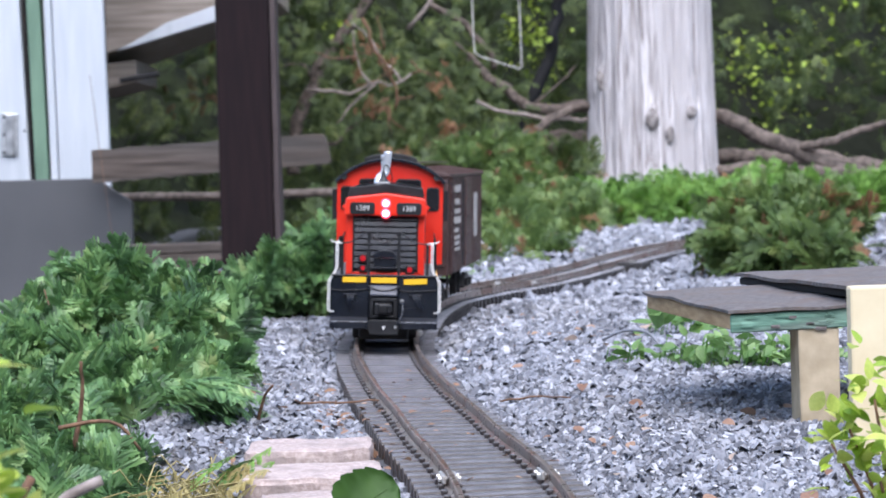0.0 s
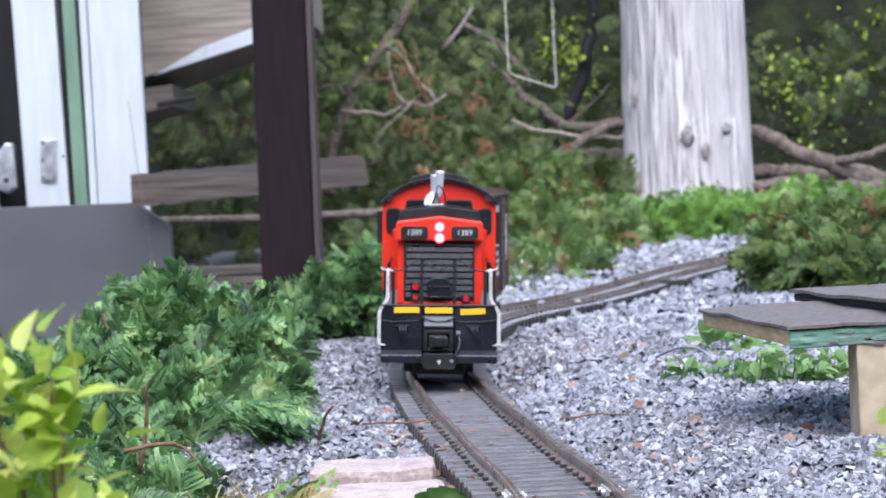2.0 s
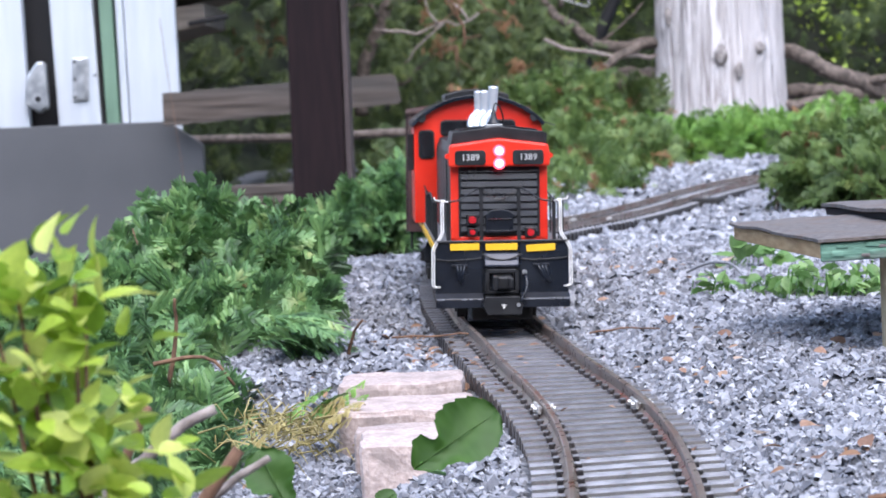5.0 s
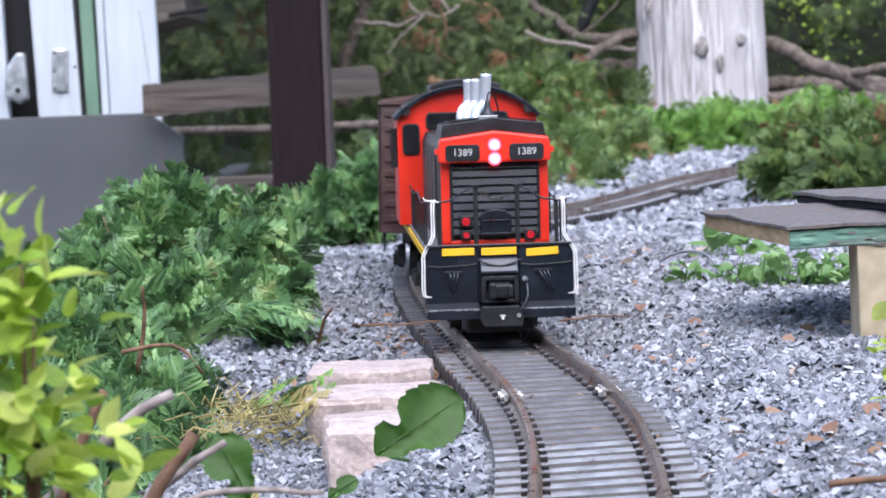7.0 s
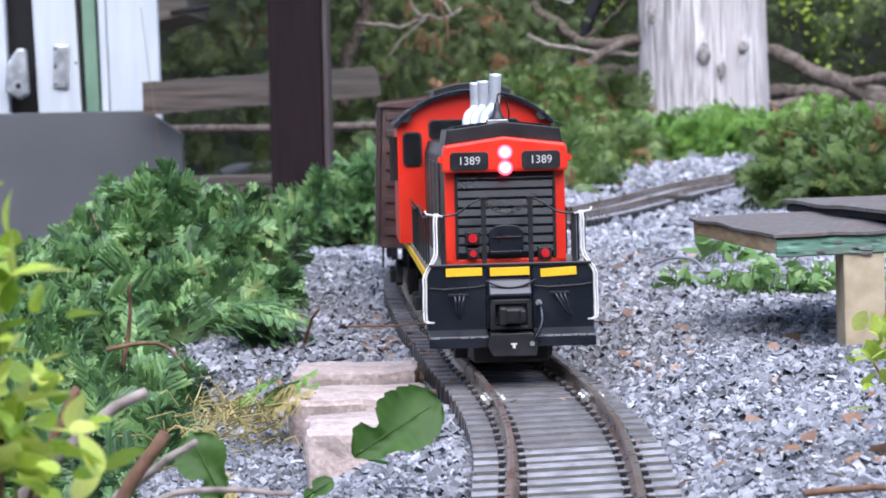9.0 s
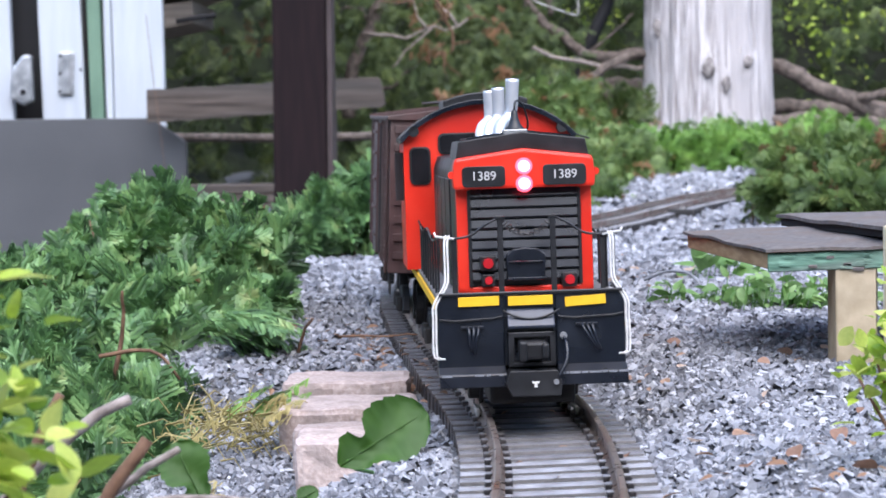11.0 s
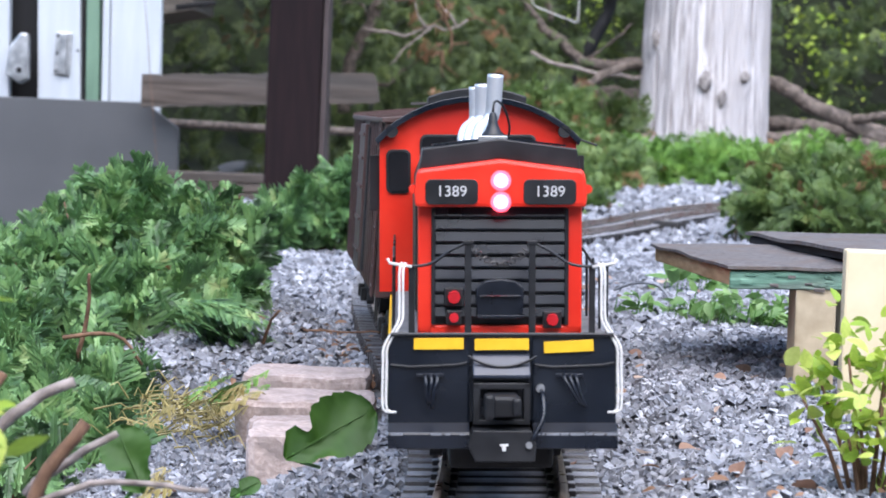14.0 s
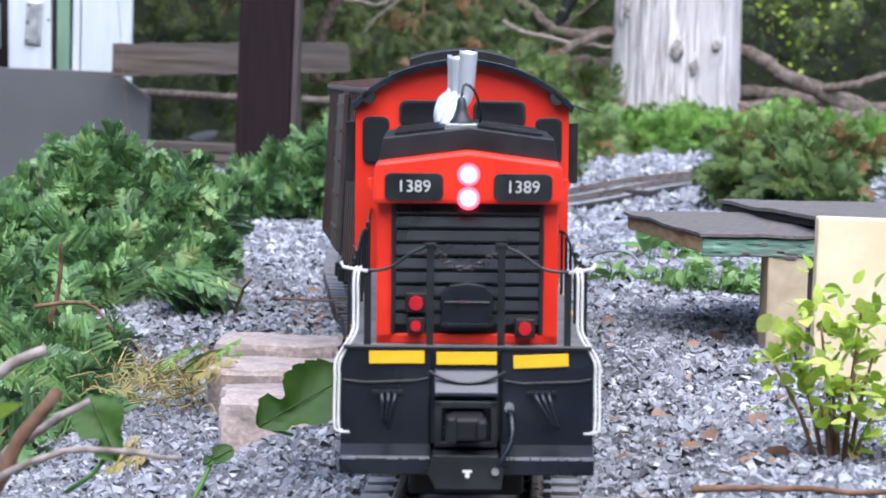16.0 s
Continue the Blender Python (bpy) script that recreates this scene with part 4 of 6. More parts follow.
# seconds, x, y, z, heading, lean and nod of the locomotive's front end
RUN = [(0, -0.0507, 2.0298, 0.0178, 0.45, -2.75, 0.50), (0.5, -0.0492, 1.9867, 0.0180, 0.45, -2.75, 0.57), (1, -0.0481, 1.9441, 0.0177, 0.35, -2.80, 0.63), (1.5, -0.0470, 1.9023, 0.0175, 0.35, -2.85, 0.67),
       (2, -0.0458, 1.8612, 0.0172, 0.80, -2.85, 0.62), (2.5, -0.0423, 1.8203, 0.0166, 1.75, -2.85, 0.42), (3, -0.0378, 1.7797, 0.0156, 2.11, -2.62, 0.40), (3.5, -0.0330, 1.7397, 0.0150, 2.41, -2.37, 0.50),
       (4, -0.0286, 1.7001, 0.0140, 2.72, -2.21, 0.62), (4.5, -0.0243, 1.6606, 0.0135, 3.02, -1.92, 0.72), (5, -0.0205, 1.6212, 0.0123, 3.40, -1.70, 0.70), (7.5, 0.0002, 1.4256, 0.0096, 3.72, -0.60, 0.48),
       (8, 0.0033, 1.3857, 0.0094, 3.68, -0.42, 0.33), (8.5, 0.0066, 1.3454, 0.0094, 3.70, -0.20, 0.14), (9, 0.0098, 1.3057, 0.0093, 3.70, -0.02, 0.02), (11.5, 0.0263, 1.1172, 0.0106, 3.55, 1.50, -0.50),
       (12, 0.0281, 1.0802, 0.0109, 3.42, 2.05, -0.60), (12.5, 0.0302, 1.0442, 0.0115, 3.29, 2.30, -0.70), (13, 0.0313, 1.0087, 0.0113, 3.02, 2.45, -0.72), (13.5, 0.0316, 0.9744, 0.0107, 2.70, 2.35, -0.58),
       (14, 0.0308, 0.9424, 0.0099, 2.27, 2.05, -0.17), (14.5, 0.0301, 0.9126, 0.0077, 1.90, 1.65, 0.30), (15, 0.0293, 0.8872, 0.0053, 1.65, 1.50, 0.62), (15.5, 0.0286, 0.8662, 0.0032, 1.25, 1.45, 0.98), (16, 0.0278, 0.8492, 0.0017, 0.70, 1.60, 1.60)]


def motions():
    rows_l, rows_c = [], []
    ss = np.arange(len(TRACK)) * 0.005
    for t, x, y, z, yaw, lean, nod in RUN:
        rows_l.append((t, pose(x, y, z, nod, 0, yaw) @ pose(0, 0, 0, 0, -lean, 0)))
        s = float(np.interp(y, TRACK_Y, ss)) + 0.452
        p, q = on_track(s + 0.065), on_track(s + 0.355)
        d = (q - p).normalized()
        o = p - d * 0.065
        rows_c.append((t, Matrix.Translation(o) @ pose(0, 0, 0, 0.4, 0, math.degrees(math.atan2(-d.x, d.y))) @ pose(0, 0, 0, 0, -math.degrees(cant(o.y + 0.2)), 0)))
    walk(loco, rows_l)
    walk(boxcar, rows_c)



M_post_edge = surface("greyed_brown_stain", (0.035, 0.022, 0.022), (0.06, 0.043, 0.042), 14, 0.7, bump=0.4, stretch=(6, 6, 0.6), dist=0.002)


# ---------------------------------------------------------------- foliage templates
def fan(rng, pairs=5, lobes=4, droop=0.25, w=0.042, lobe=0.10):
    """One flat cedar fan of length 1 along +y: forked branchlets set with short blunt scale lobes."""
    v, f = [], []
    flat = Vector((0, 0, 1))

    def branchlet(p, d, length, lob):
        sd = d.cross(flat).normalized()
        base = len(v)
        dip = Vector((0, 0, -0.22 * length))
        tip = p + d * length + dip
        v.extend([p - sd * w * 0.40, p + sd * w * 0.40, tip - d * w * 0.6 + sd * w * 0.42, tip + d * w * 0.2, tip - d * w * 0.6 - sd * w * 0.42])
        f.append((base, base + 1, base + 2, base + 3, base + 4))
        for k in range(lob):
            for s in (-1, 1):
                u = (k + (0.45 if s < 0 else 0.75)) / (lob + 0.4)
                q = p + d * length * u + dip * u * u
                e = (d * 0.8 + sd * s * rng.uniform(0.6, 0.85)).normalized()
                ln = lobe * (0.75 + 0.5 * (1 - u)) * rng.uniform(0.75, 1.2)
                o = e.cross(flat).normalized() * w * 0.5
                b = len(v)
                v.extend([q + e * ln * 0.55 + o, q + e * ln, q + e * ln * 0.55 - o])
                f.append((base if s < 0 else base + 1, b, b + 1, b + 2))

    bend = rng.uniform(-0.22, 0.22)
    pts = [Vector((bend * u * u, u, -droop * u * u)) for u in np.linspace(0, 1, pairs + 2)]
    for i in range(1, len(pts)):
        p, d = pts[i - 1], (pts[i] - pts[i - 1]).normalized()
        branchlet(p, d, (pts[i] - p).length * 1.12, 1 if i == len(pts) - 1 else 0)
        u = i / (len(pts) - 1)
        for s in (-1, 1):
            ln = (0.14 + 0.34 * math.sin(math.pi * min(1, 0.2 + 0.75 * u))) * rng.uniform(0.6, 1.2)
            e = (d * rng.uniform(0.65, 0.95) + Vector((s * rng.uniform(0.6, 0.9), 0, rng.uniform(-0.25, 0.15)))).normalized()
            branchlet(p + d * rng.uniform(0.0, 0.08), e, ln, lobes)
    return np.array([tuple(c) for c in v]), f


def leaf_shape(fold=0.15, n=5, wide=0.34):
    """A pointed leaf of length 1 along +y, folded a little on its midrib."""
    v, f = [(0, 0, 0)], []
    for i in range(1, n + 1):
        u = i / n
        w = wide * math.sin(math.pi * min(u, 0.999) ** 0.8) ** 0.8
        z = -0.18 * u * u
        v.extend([(-w, u * 0.98, z + fold * w), (0, u, z), (w, u * 0.98, z + fold * w)])
        a = 1 + 3 * (i - 1)
        if i == 1:
            f.extend([(0, a + 1, a), (0, a + 2, a + 1)])
        else:
            f.extend([(a - 3, a - 2, a + 1, a), (a - 2, a - 1, a + 2, a + 1)])
    return np.array(v, float), f


_rng = random.Random(11)
FINE = [fan(_rng, 5, 4, rng_d) for rng_d in (0.10, 0.22, 0.35, 0.48, 0.3, 0.15)]
MID = [fan(_rng, 4, 2, 0.32, 0.046, 0.13) for _ in range(5)]
COARSE = [fan(_rng, 4, 1, 0.4, 0.060, 0.16) for _ in range(5)]
LEAF = [leaf_shape(0.15 + 0.1 * k) for k in range(3)]


def facing(d, rng, roll=0.95):
    """3x3: +y along d, the flat side mostly upward."""
    d = Vector(d).normalized()
    x = d.cross(Vector((rng.uniform(-roll, roll), rng.uniform(-roll, roll), 1)))
    x = x.normalized() if x.length > 1e-4 else Vector((1, 0, 0))
    z = x.cross(d)
    return np.array([[x.x, d.x, z.x], [x.y, d.y, z.y], [x.z, d.z, z.z]])


def facing_out(g, n):
    """3x3: +y along g, the flat side turned towards n."""
    d = Vector(g).normalized()
    x = d.cross(Vector(n))
    x = x.normalized() if x.length > 1e-4 else d.orthogonal().normalized()
    z = x.cross(d)
    return np.array([[x.x, d.x, z.x], [x.y, d.y, z.y], [x.z, d.z, z.z]])


def clump_rows(rng, blobs, count, size, templates, inner=0.35, flat=0.5):
    """Sprays that grow outwards from uneven blobs (centre, radii)."""
    rows = []
    weights = [r[0] * r[1] + r[1] * r[2] + r[0] * r[2] for _, r in blobs]
    for _ in range(count):
        c, r = rng.choices(blobs, weights)[0]
        d = Vector((rng.gauss(0, 1), rng.gauss(0, 1), rng.gauss(0.25, 0.9))).normalized()
        depth = 1 - inner * rng.random() ** 1.2
        bump = 1 + 0.22 * noise.noise((c[0] * 9 + d.x * 2.2, c[1] * 9 + d.y * 2.2, d.z * 2.2))
        p = Vector((c[0] + d.x * r[0] * depth * bump, c[1] + d.y * r[1] * depth * bump, c[2] + d.z * r[2] * depth * bump))
        g = Vector((d.x * 0.8 + rng.gauss(0, 0.5), d.y * 0.8 + rng.gauss(0, 0.5), d.z * flat + rng.gauss(0.22, 0.5)))
        face = (d.x + rng.gauss(0, 0.6), d.y + rng.gauss(0, 0.6), 0.55 + rng.gauss(0, 0.6))
        s = size * rng.uniform(0.6, 1.35)
        m = np.empty((3, 4))
        m[:, :3] = facing_out(g, face) * s
        p -= g.normalized() * s * 0.55
        m[:, 3] = p
        rows.append((rng.randrange(len(templates)), m))
    return rows


def bush(name, label, blobs, count, size, templates, material, seed, base, dead=0.0, stems=14, group="cedar bushes"):
    rng = random.Random(seed)
    ob = thing(name, label, "bush", pose(*base), group)
    inv = Vector(base)
    rows = clump_rows(rng, [((c[0] - inv.x, c[1] - inv.y, c[2] - inv.z), r) for c, r in blobs], count, size, templates)
    cut = int(len(rows) * dead)
    tv, tf = [t[0] for t in templates], [t[1] for t in templates]
    scatter("foliage", tv, tf, rows[cut:], material, "", "", parent=ob)
    if cut:
        scatter("dead_sprays", tv, tf, rows[:cut], M_rust, "", "", parent=ob)["label"] = "rusty dead sprays"
    for _ in range(stems):
        c, r = rng.choice(blobs)
        e = Vector((c[0] + rng.uniform(-0.8, 0.8) * r[0], c[1] + rng.uniform(-0.8, 0.8) * r[1], c[2] + rng.uniform(0.0, 0.85) * r[2])) - inv
        s = Vector((e.x * 0.35, e.y * 0.35, -0.01))
        bm = rod(B(), [s, s.lerp(e, 0.5) + Vector((rng.uniform(-0.01, 0.01), rng.uniform(-0.01, 0.01), 0.01)), e], 0.0022 * size / 0.06, 6, 0.0008 * size / 0.06)
        part("stem", bm, M_brown_twig, ob, smooth=True)
    return ob


# ---------------------------------------------------------------- shed, panel, post and fence
def build_shed():
    sh = thing("garden_shed", "white boarded shed with green trim and an open door", "shed", pose(-0.79, 6.0, -0.2))

    def put(name, x0, x1, y0, y1, z0, z1, material, label="", bev=0.003, lean=0.0, parent=None):
        bm = box(B(), x0 + 0.79, x1 + 0.79, y0 - 6.0, y1 - 6.0, z0 + 0.2, z1 + 0.2, bev)
        if lean:
            bmesh.ops.transform(bm, matrix=Matrix(((1, 0, -lean, 0), (0, 1, 0, 0), (0, 0, 1, 0), (0, 0, 0, 1))), verts=bm.verts)
        return part(name, bm, material, parent or sh, label)
    put("corner_board", -0.905, -0.784, 6.0, 6.03, -0.25, 2.1, M_white, "white painted corner board", lean=0.012)
    put("corner_batten", -0.924, -0.907, 5.992, 6.03, -0.25, 2.1, M_white, "", lean=0.012)
    bm = prism(B(), [(-0.01, 0.03), (0.0, 0.03), (-0.24, 1.4), (-0.26, 1.4)], "z", 0.0, 2.1)
    part("side_wall", bm, M_plank, sh, "bare side boards")
    put("trim", -0.957, -0.926, 5.985, 6.03, -0.25, 2.1, M_green, "green painted door trim", lean=0.02)
    # dark strip painted as the shadow beside the trim
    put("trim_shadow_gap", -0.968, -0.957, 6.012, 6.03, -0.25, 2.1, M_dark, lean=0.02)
    door = put("door", -1.070, -0.967, 5.995, 6.028, -0.25, 2.05, M_white, "white door edge standing open", lean=0.03)
    # near-black sheet behind the door gap, standing for the unlit inside
    put("interior_shade", -1.60, -1.05, 6.06, 6.09, -0.25, 2.1, M_dark)
    put("door_leaf", -1.75, -1.142, 5.985, 6.02, -0.25, 2.05, M_white, "white door leaf", lean=0.02)
    put("back_wall", -3.2, -1.04, 7.4, 7.46, -0.25, 2.2, M_plank)
    put("far_wall", -3.2, -1.75, 6.0, 6.03, -0.25, 2.1, M_white)
    # hasp plate on the door edge
    bm = B()
    box(bm, -0.019, 0.019, -0.004, 0.0, -0.052, 0.052, 0.002)
    box(bm, -0.008, 0.010, -0.010, -0.003, -0.050, 0.050, 0.003)
    hp = part("hasp_plate", bm, M_steel, sh, "galvanised strike plate")
    hp.matrix_basis = pose(-1.023 + 0.79, -0.006, 0.288 + 0.2, 0, 2, 0)
    for z in (-0.042, 0.0, 0.042):
        bm = disc(B(), (-0.014, -0.006, z), 0.0035, "y", 0.004, 8)
        part("screw", bm, M_dark, hp)
    bm = B()
    prism(bm, [(-0.026, -0.050), (0.012, -0.062), (0.030, -0.045), (0.004, 0.060), (-0.014, 0.058), (-0.032, 0.02)], "y", -0.035, -0.002, 0.006)
    lk = part("bolt_lock", bm, M_steel, sh, "worn metal bolt lock")
    lk.matrix_basis = pose(-1.118 + 0.79, -0.012, 0.275 + 0.2, 0, 12, 0)
    bm = disc(B(), (0.004, -0.038, -0.030), 0.007, "y", 0.004, 12)
    part("keyhole", bm, M_dark, lk)
    bm = disc(B(), (-0.962 + 0.79 - 0.026, -0.006, 0.297 + 0.2), 0.0035, "y", 0.003, 8)
    part("nail_head", bm, M_dark, sh)
    # eave over the side
    bm = prism(B(), [(-0.10, 0.680), (0.11, 0.752), (0.37, 0.840), (0.37, 1.15), (-0.10, 1.15)], "y", 0.40, 1.2, 0.003)
    part("soffit", bm, M_soffit, sh, "bare soffit boards under the eave")
    bm = prism(B(), [(-0.02, 0.700), (0.37, 0.806), (0.37, 0.852), (0.11, 0.768)], "y", 0.36, 0.395, 0.002)
    part("barge_board", bm, M_white, sh, "white barge board")
    bm = prism(B(), [(-0.10, 0.60), (0.02, 0.625), (0.02, 0.680), (-0.10, 0.665)], "y", 0.42, 0.9, 0.002)
    part("rafter_tail", bm, M_soffit, sh)
    bm = rod(B(), spline([(0.0, 0.25, 0.62), (0.05, 0.25, 0.628), (0.10, 0.25, 0.635)], 0.01), 0.007, 8)
    part("hook_arm", bm, M_dark, sh)
    return sh


build_shed()


def build_panel():
    pn = thing("windbreak", "flat dark grey sheet windbreak with a cut corner before the shed", "windbreak", pose(-1.3, 5.58, -0.25))
    bm = prism(B(), [(-1.2, 0.0), (0.612, 0.0), (0.612, 0.372), (0.535, 0.427), (-1.2, 0.434)], "y", 0, 0.03, 0.002)
    part("sheet", bm, M_grey, pn, "dark grey painted sheet")
    for x in (-0.9, 0.45):
        bm = box(B(), x, x + 0.05, 0.03, 0.09, 0.0, 0.40, 0.003)
        part("back_batten", bm, M_post, pn)


build_panel()


def build_post():
    po = thing("timber_post", "dark brown stained square timber post", "post", pose(-0.385, 5.06, -0.3, 0, 0.3, 0))
    bm = box(B(), -0.059, 0.047, -0.05, 0.05, 0, 2.6, 0.006)
    part("shaft", bm, M_post, po)
    bm = box(B(), 0.049, 0.060, -0.045, 0.055, 0, 2.6, 0.002)
    part("facing_strip", bm, M_post_edge, po, "slightly greyer side facing")


build_post()


def build_fence():
    fe = thing("wooden_fence", "weathered grey plank fence with a broken end", "fence", pose(-0.5, 5.5, 0.0))
    bm = B()
    n = 40
    rng = random.Random(4)
    for y in (-0.018, 0.018):
        top = [(-0.26 + 0.52 * k / n, 0.238 + 0.022 * k / n + 0.004 * noise.noise((k * 0.4, y * 50, 0))) for k in range(n + 1)]
        bot = [(-0.26 + 0.52 * k / n, 0.166 + 0.028 * k / n + 0.005 * noise.noise((k * 0.5, y * 50, 5))) for k in range(n + 1)]
        top[-1], bot[-1] = (0.252, 0.250), (0.262, 0.198)
        top[-2], bot[-2] = (0.247, 0.258), (0.250, 0.192)
        vt, vb = [bm.verts.new((a, y, b)) for a, b in top], [bm.verts.new((a, y, b)) for a, b in bot]
        for k in range(n):
            bm.faces.new((vt[k], vt[k + 1], vb[k + 1], vb[k]))
        if y < 0:
            ft, fb = vt, vb
    for k in range(n):
        bm.faces.new((ft[k], vt[k], vt[k + 1], ft[k + 1]))
        bm.faces.new((fb[k], fb[k + 1], vb[k + 1], vb[k]))
    bm.faces.new((ft[n], vt[n], vb[n], fb[n]))
    bm.faces.new((ft[0], fb[0], vb[0], vt[0]))
    bmesh.ops.recalc_face_normals(bm, faces=bm.faces)
    part("plank", bm, M_plank, fe, "thick weathered plank with a rotten end")
    bm = rod(B(), [(-0.26, 0.2, 0.134), (0.0, 0.2, 0.128), (0.12, 0.2, 0.128), (0.30, 0.2, 0.131)], 0.010, 8)
    part("thin_rail", bm, M_branch, fe, "", True)
    for x in (0.10,):
        bm = box(B(), x, x + 0.05, 0.03, 0.08, -0.2, 0.22, 0.004)
        part("fence_post", bm, M_plank, fe)
    bm = rod(B(), spline([(-0.255, -0.04, 0.40), (-0.24, -0.04, 0.25), (-0.215, -0.04, 0.02)], 0.03), 0.0007, 5)
    part("twine", bm, M_brown_twig, fe)


build_fence()


def build_boards():
    st = thing("stacked_boards", "short stack of weathered brown boards behind the post", "boards", pose(-0.58, 5.4, -0.12))
    rng = random.Random(8)
    z = 0.0
    for k in range(7):
        h = rng.uniform(0.018, 0.026)
        bm = box(B(), -0.13 + rng.uniform(-0.02, 0.01), 0.30, rng.uniform(-0.03, -0.01), 0.10, z, z + h - 0.002, 0.003)
        part("board", bm, M_plank, st)
        z += h


build_boards()


# ---------------------------------------------------------------- the big tree and fallen limbs
def build_tree():
    tr = thing("cedar_tree", "broad cedar trunk with pale grey fibrous bark", "tree", pose(0.597, 7.06, 0.0))
    nu, nv = 180, 90
    verts, faces = [], []
    for j in range(nv + 1):
        z = -0.1 + 2.3 * (j / nv) ** 1.4
        r = 0.176 + 0.014 * math.exp(-max(z, 0) / 0.25) + 0.010 * math.exp(-max(z, 0) / 0.06) - 0.012 * z
        for i in range(nu):
            a = 6.28318 * i / nu
            ca, sa = math.cos(a), math.sin(a)
            strip = noise.noise((ca * 5.5, sa * 5.5, z * 0.9))
            fine = noise.noise((ca * 17, sa * 17, z * 1.7 + 3))
            grain = noise.noise((ca * 40, sa * 40, z * 3.0 + 7))
            rr = r * (1 + 0.022 * noise.noise((ca * 1.5, sa * 1.5, z * 0.7))) + 0.010 * abs(strip) + 0.007 * fine + 0.003 * grain
            for kx, kz, hgt, w in ((-0.014, 0.309, 0.016, 0.020), (0.090, 0.313, 0.020, 0.024), (0.031, 0.268, 0.010, 0.022), (-0.154, 0.413, 0.012, 0.022), (-0.02, 0.155, 0.006, 0.016)):
                if sa < 0:
                    dx, dz = rr * ca - kx, z - kz
                    q = (dx * dx + dz * dz * 0.6) / (w * w)
                    rr += hgt * (math.exp(-q) - 1.15 * math.exp(-q * 5))
            verts.append((rr * ca, rr * sa, z))
    for j in range(nv):
        for i in range(nu):
            k = (i + 1) % nu
            faces.append((j * nu + i, j * nu + k, (j + 1) * nu + k, (j + 1) * nu + i))
    me = bpy.data.meshes.new("trunk")
    me.from_pydata(verts, [], faces)
    for p in me.polygons:
        p.use_smooth = True
    me.materials.append(M_bark)
    ob = new("trunk", me)
    ob.parent = tr
    for kx, kz, w, h in ((-0.014, 0.300, 0.018, 0.030), (0.092, 0.316, 0.020, 0.018), (0.034, 0.256, 0.011, 0.024), (-0.150, 0.413, 0.010, 0.026)):
        bm = B()
        bmesh.ops.create_icosphere(bm, subdivisions=2, radius=1.0, matrix=pose(kx, -math.sqrt(max(0.001, 0.19 ** 2 - kx * kx)) + 0.004, kz) @ Matrix.Diagonal((w, 0.008, h, 1)))
        for v in bm.verts:
            v.co += 0.006 * Vector(noise.noise_vector(v.co * 90))
        part("knot", bm, M_knot, tr, "dark branch knot", True)
    rng = random.Random(3)
    # crown far above, out of view, of many sprays with gaps, added to temper skylight
    blobs = [((rng.uniform(-1.8, 1.8), rng.uniform(0.2, 2.2), rng.uniform(2.3, 4.2)), (0.6, 0.6, 0.45)) for _ in range(14)]
    rows = clump_rows(rng, blobs, 700, 0.42, COARSE)
    scatter("unseen_crown", [t[0] for t in COARSE], [t[1] for t in COARSE], rows, M_cedar_far, "", "", parent=tr)
    for a in range(7):
        e = Vector((math.cos(a * 0.9) * 1.4, abs(math.sin(a * 0.9)) * 1.2, 2.6 + 0.15 * a))
        part("limb", rod(B(), [(0, 0, 1.7 + 0.07 * a), e * 0.5 + Vector((0, 0, 1.0)), e], 0.05, 8, 0.015), M_branch, tr, smooth=True)


build_tree()


def wiggly(pts, r, r2, seed, step=0.03, amp=0.008):
    rng = random.Random(seed)
    line = [p + Vector((rng.uniform(-amp, amp), rng.uniform(-amp, amp), rng.uniform(-amp, amp))) for p in spline(pts, step)]
    return rod(B(), line, r, 8, r2)


def limb(label, pts, r, r2, seed, material, twigs=()):
    o = Vector(pts[0])
    th = thing("dead_branch", label, "branch", Matrix.Translation(o), "dead branches")
    part("stem", wiggly([Vector(p) - o for p in pts], r, r2, seed), material, th, smooth=True)
    for k, (tp, a, b) in enumerate(twigs):
        part("twig", wiggly([Vector(p) - o for p in tp], a, b, seed + 50 + k, 0.02, 0.004), material, th, smooth=True)


limb("thick bare dead limb beside the trunk", [(0.10, 7.25, 0.50), (0.17, 7.2, 0.42), (0.265, 7.15, 0.352), (0.36, 7.12, 0.345), (0.47, 7.1, 0.34)], 0.012, 0.020, 1, M_branch, (([(0.265, 7.15, 0.355), (0.33, 7.1, 0.40), (0.40, 7.1, 0.47)], 0.006, 0.002), ([(0.12, 7.2, 0.47), (0.05, 7.2, 0.55)], 0.008, 0.003)))
limb("forked dead branch leaning on the trunk", [(0.20, 7.0, 0.25), (0.246, 7.0, 0.272), (0.32, 7.0, 0.315), (0.362, 7.02, 0.34), (0.44, 7.05, 0.35)], 0.012, 0.014, 2, M_branch)
limb("thin pale dead branch beside the trunk", [(0.11, 7.0, 0.37), (0.19, 7.0, 0.335), (0.30, 7.0, 0.31), (0.44, 7.05, 0.305)], 0.005, 0.006, 3, M_twig)
limb("heavy dark fallen log behind the hedge", [(0.20, 7.3, 0.245), (0.33, 7.3, 0.245), (0.5, 7.3, 0.225)], 0.038, 0.045, 4, M_branch)
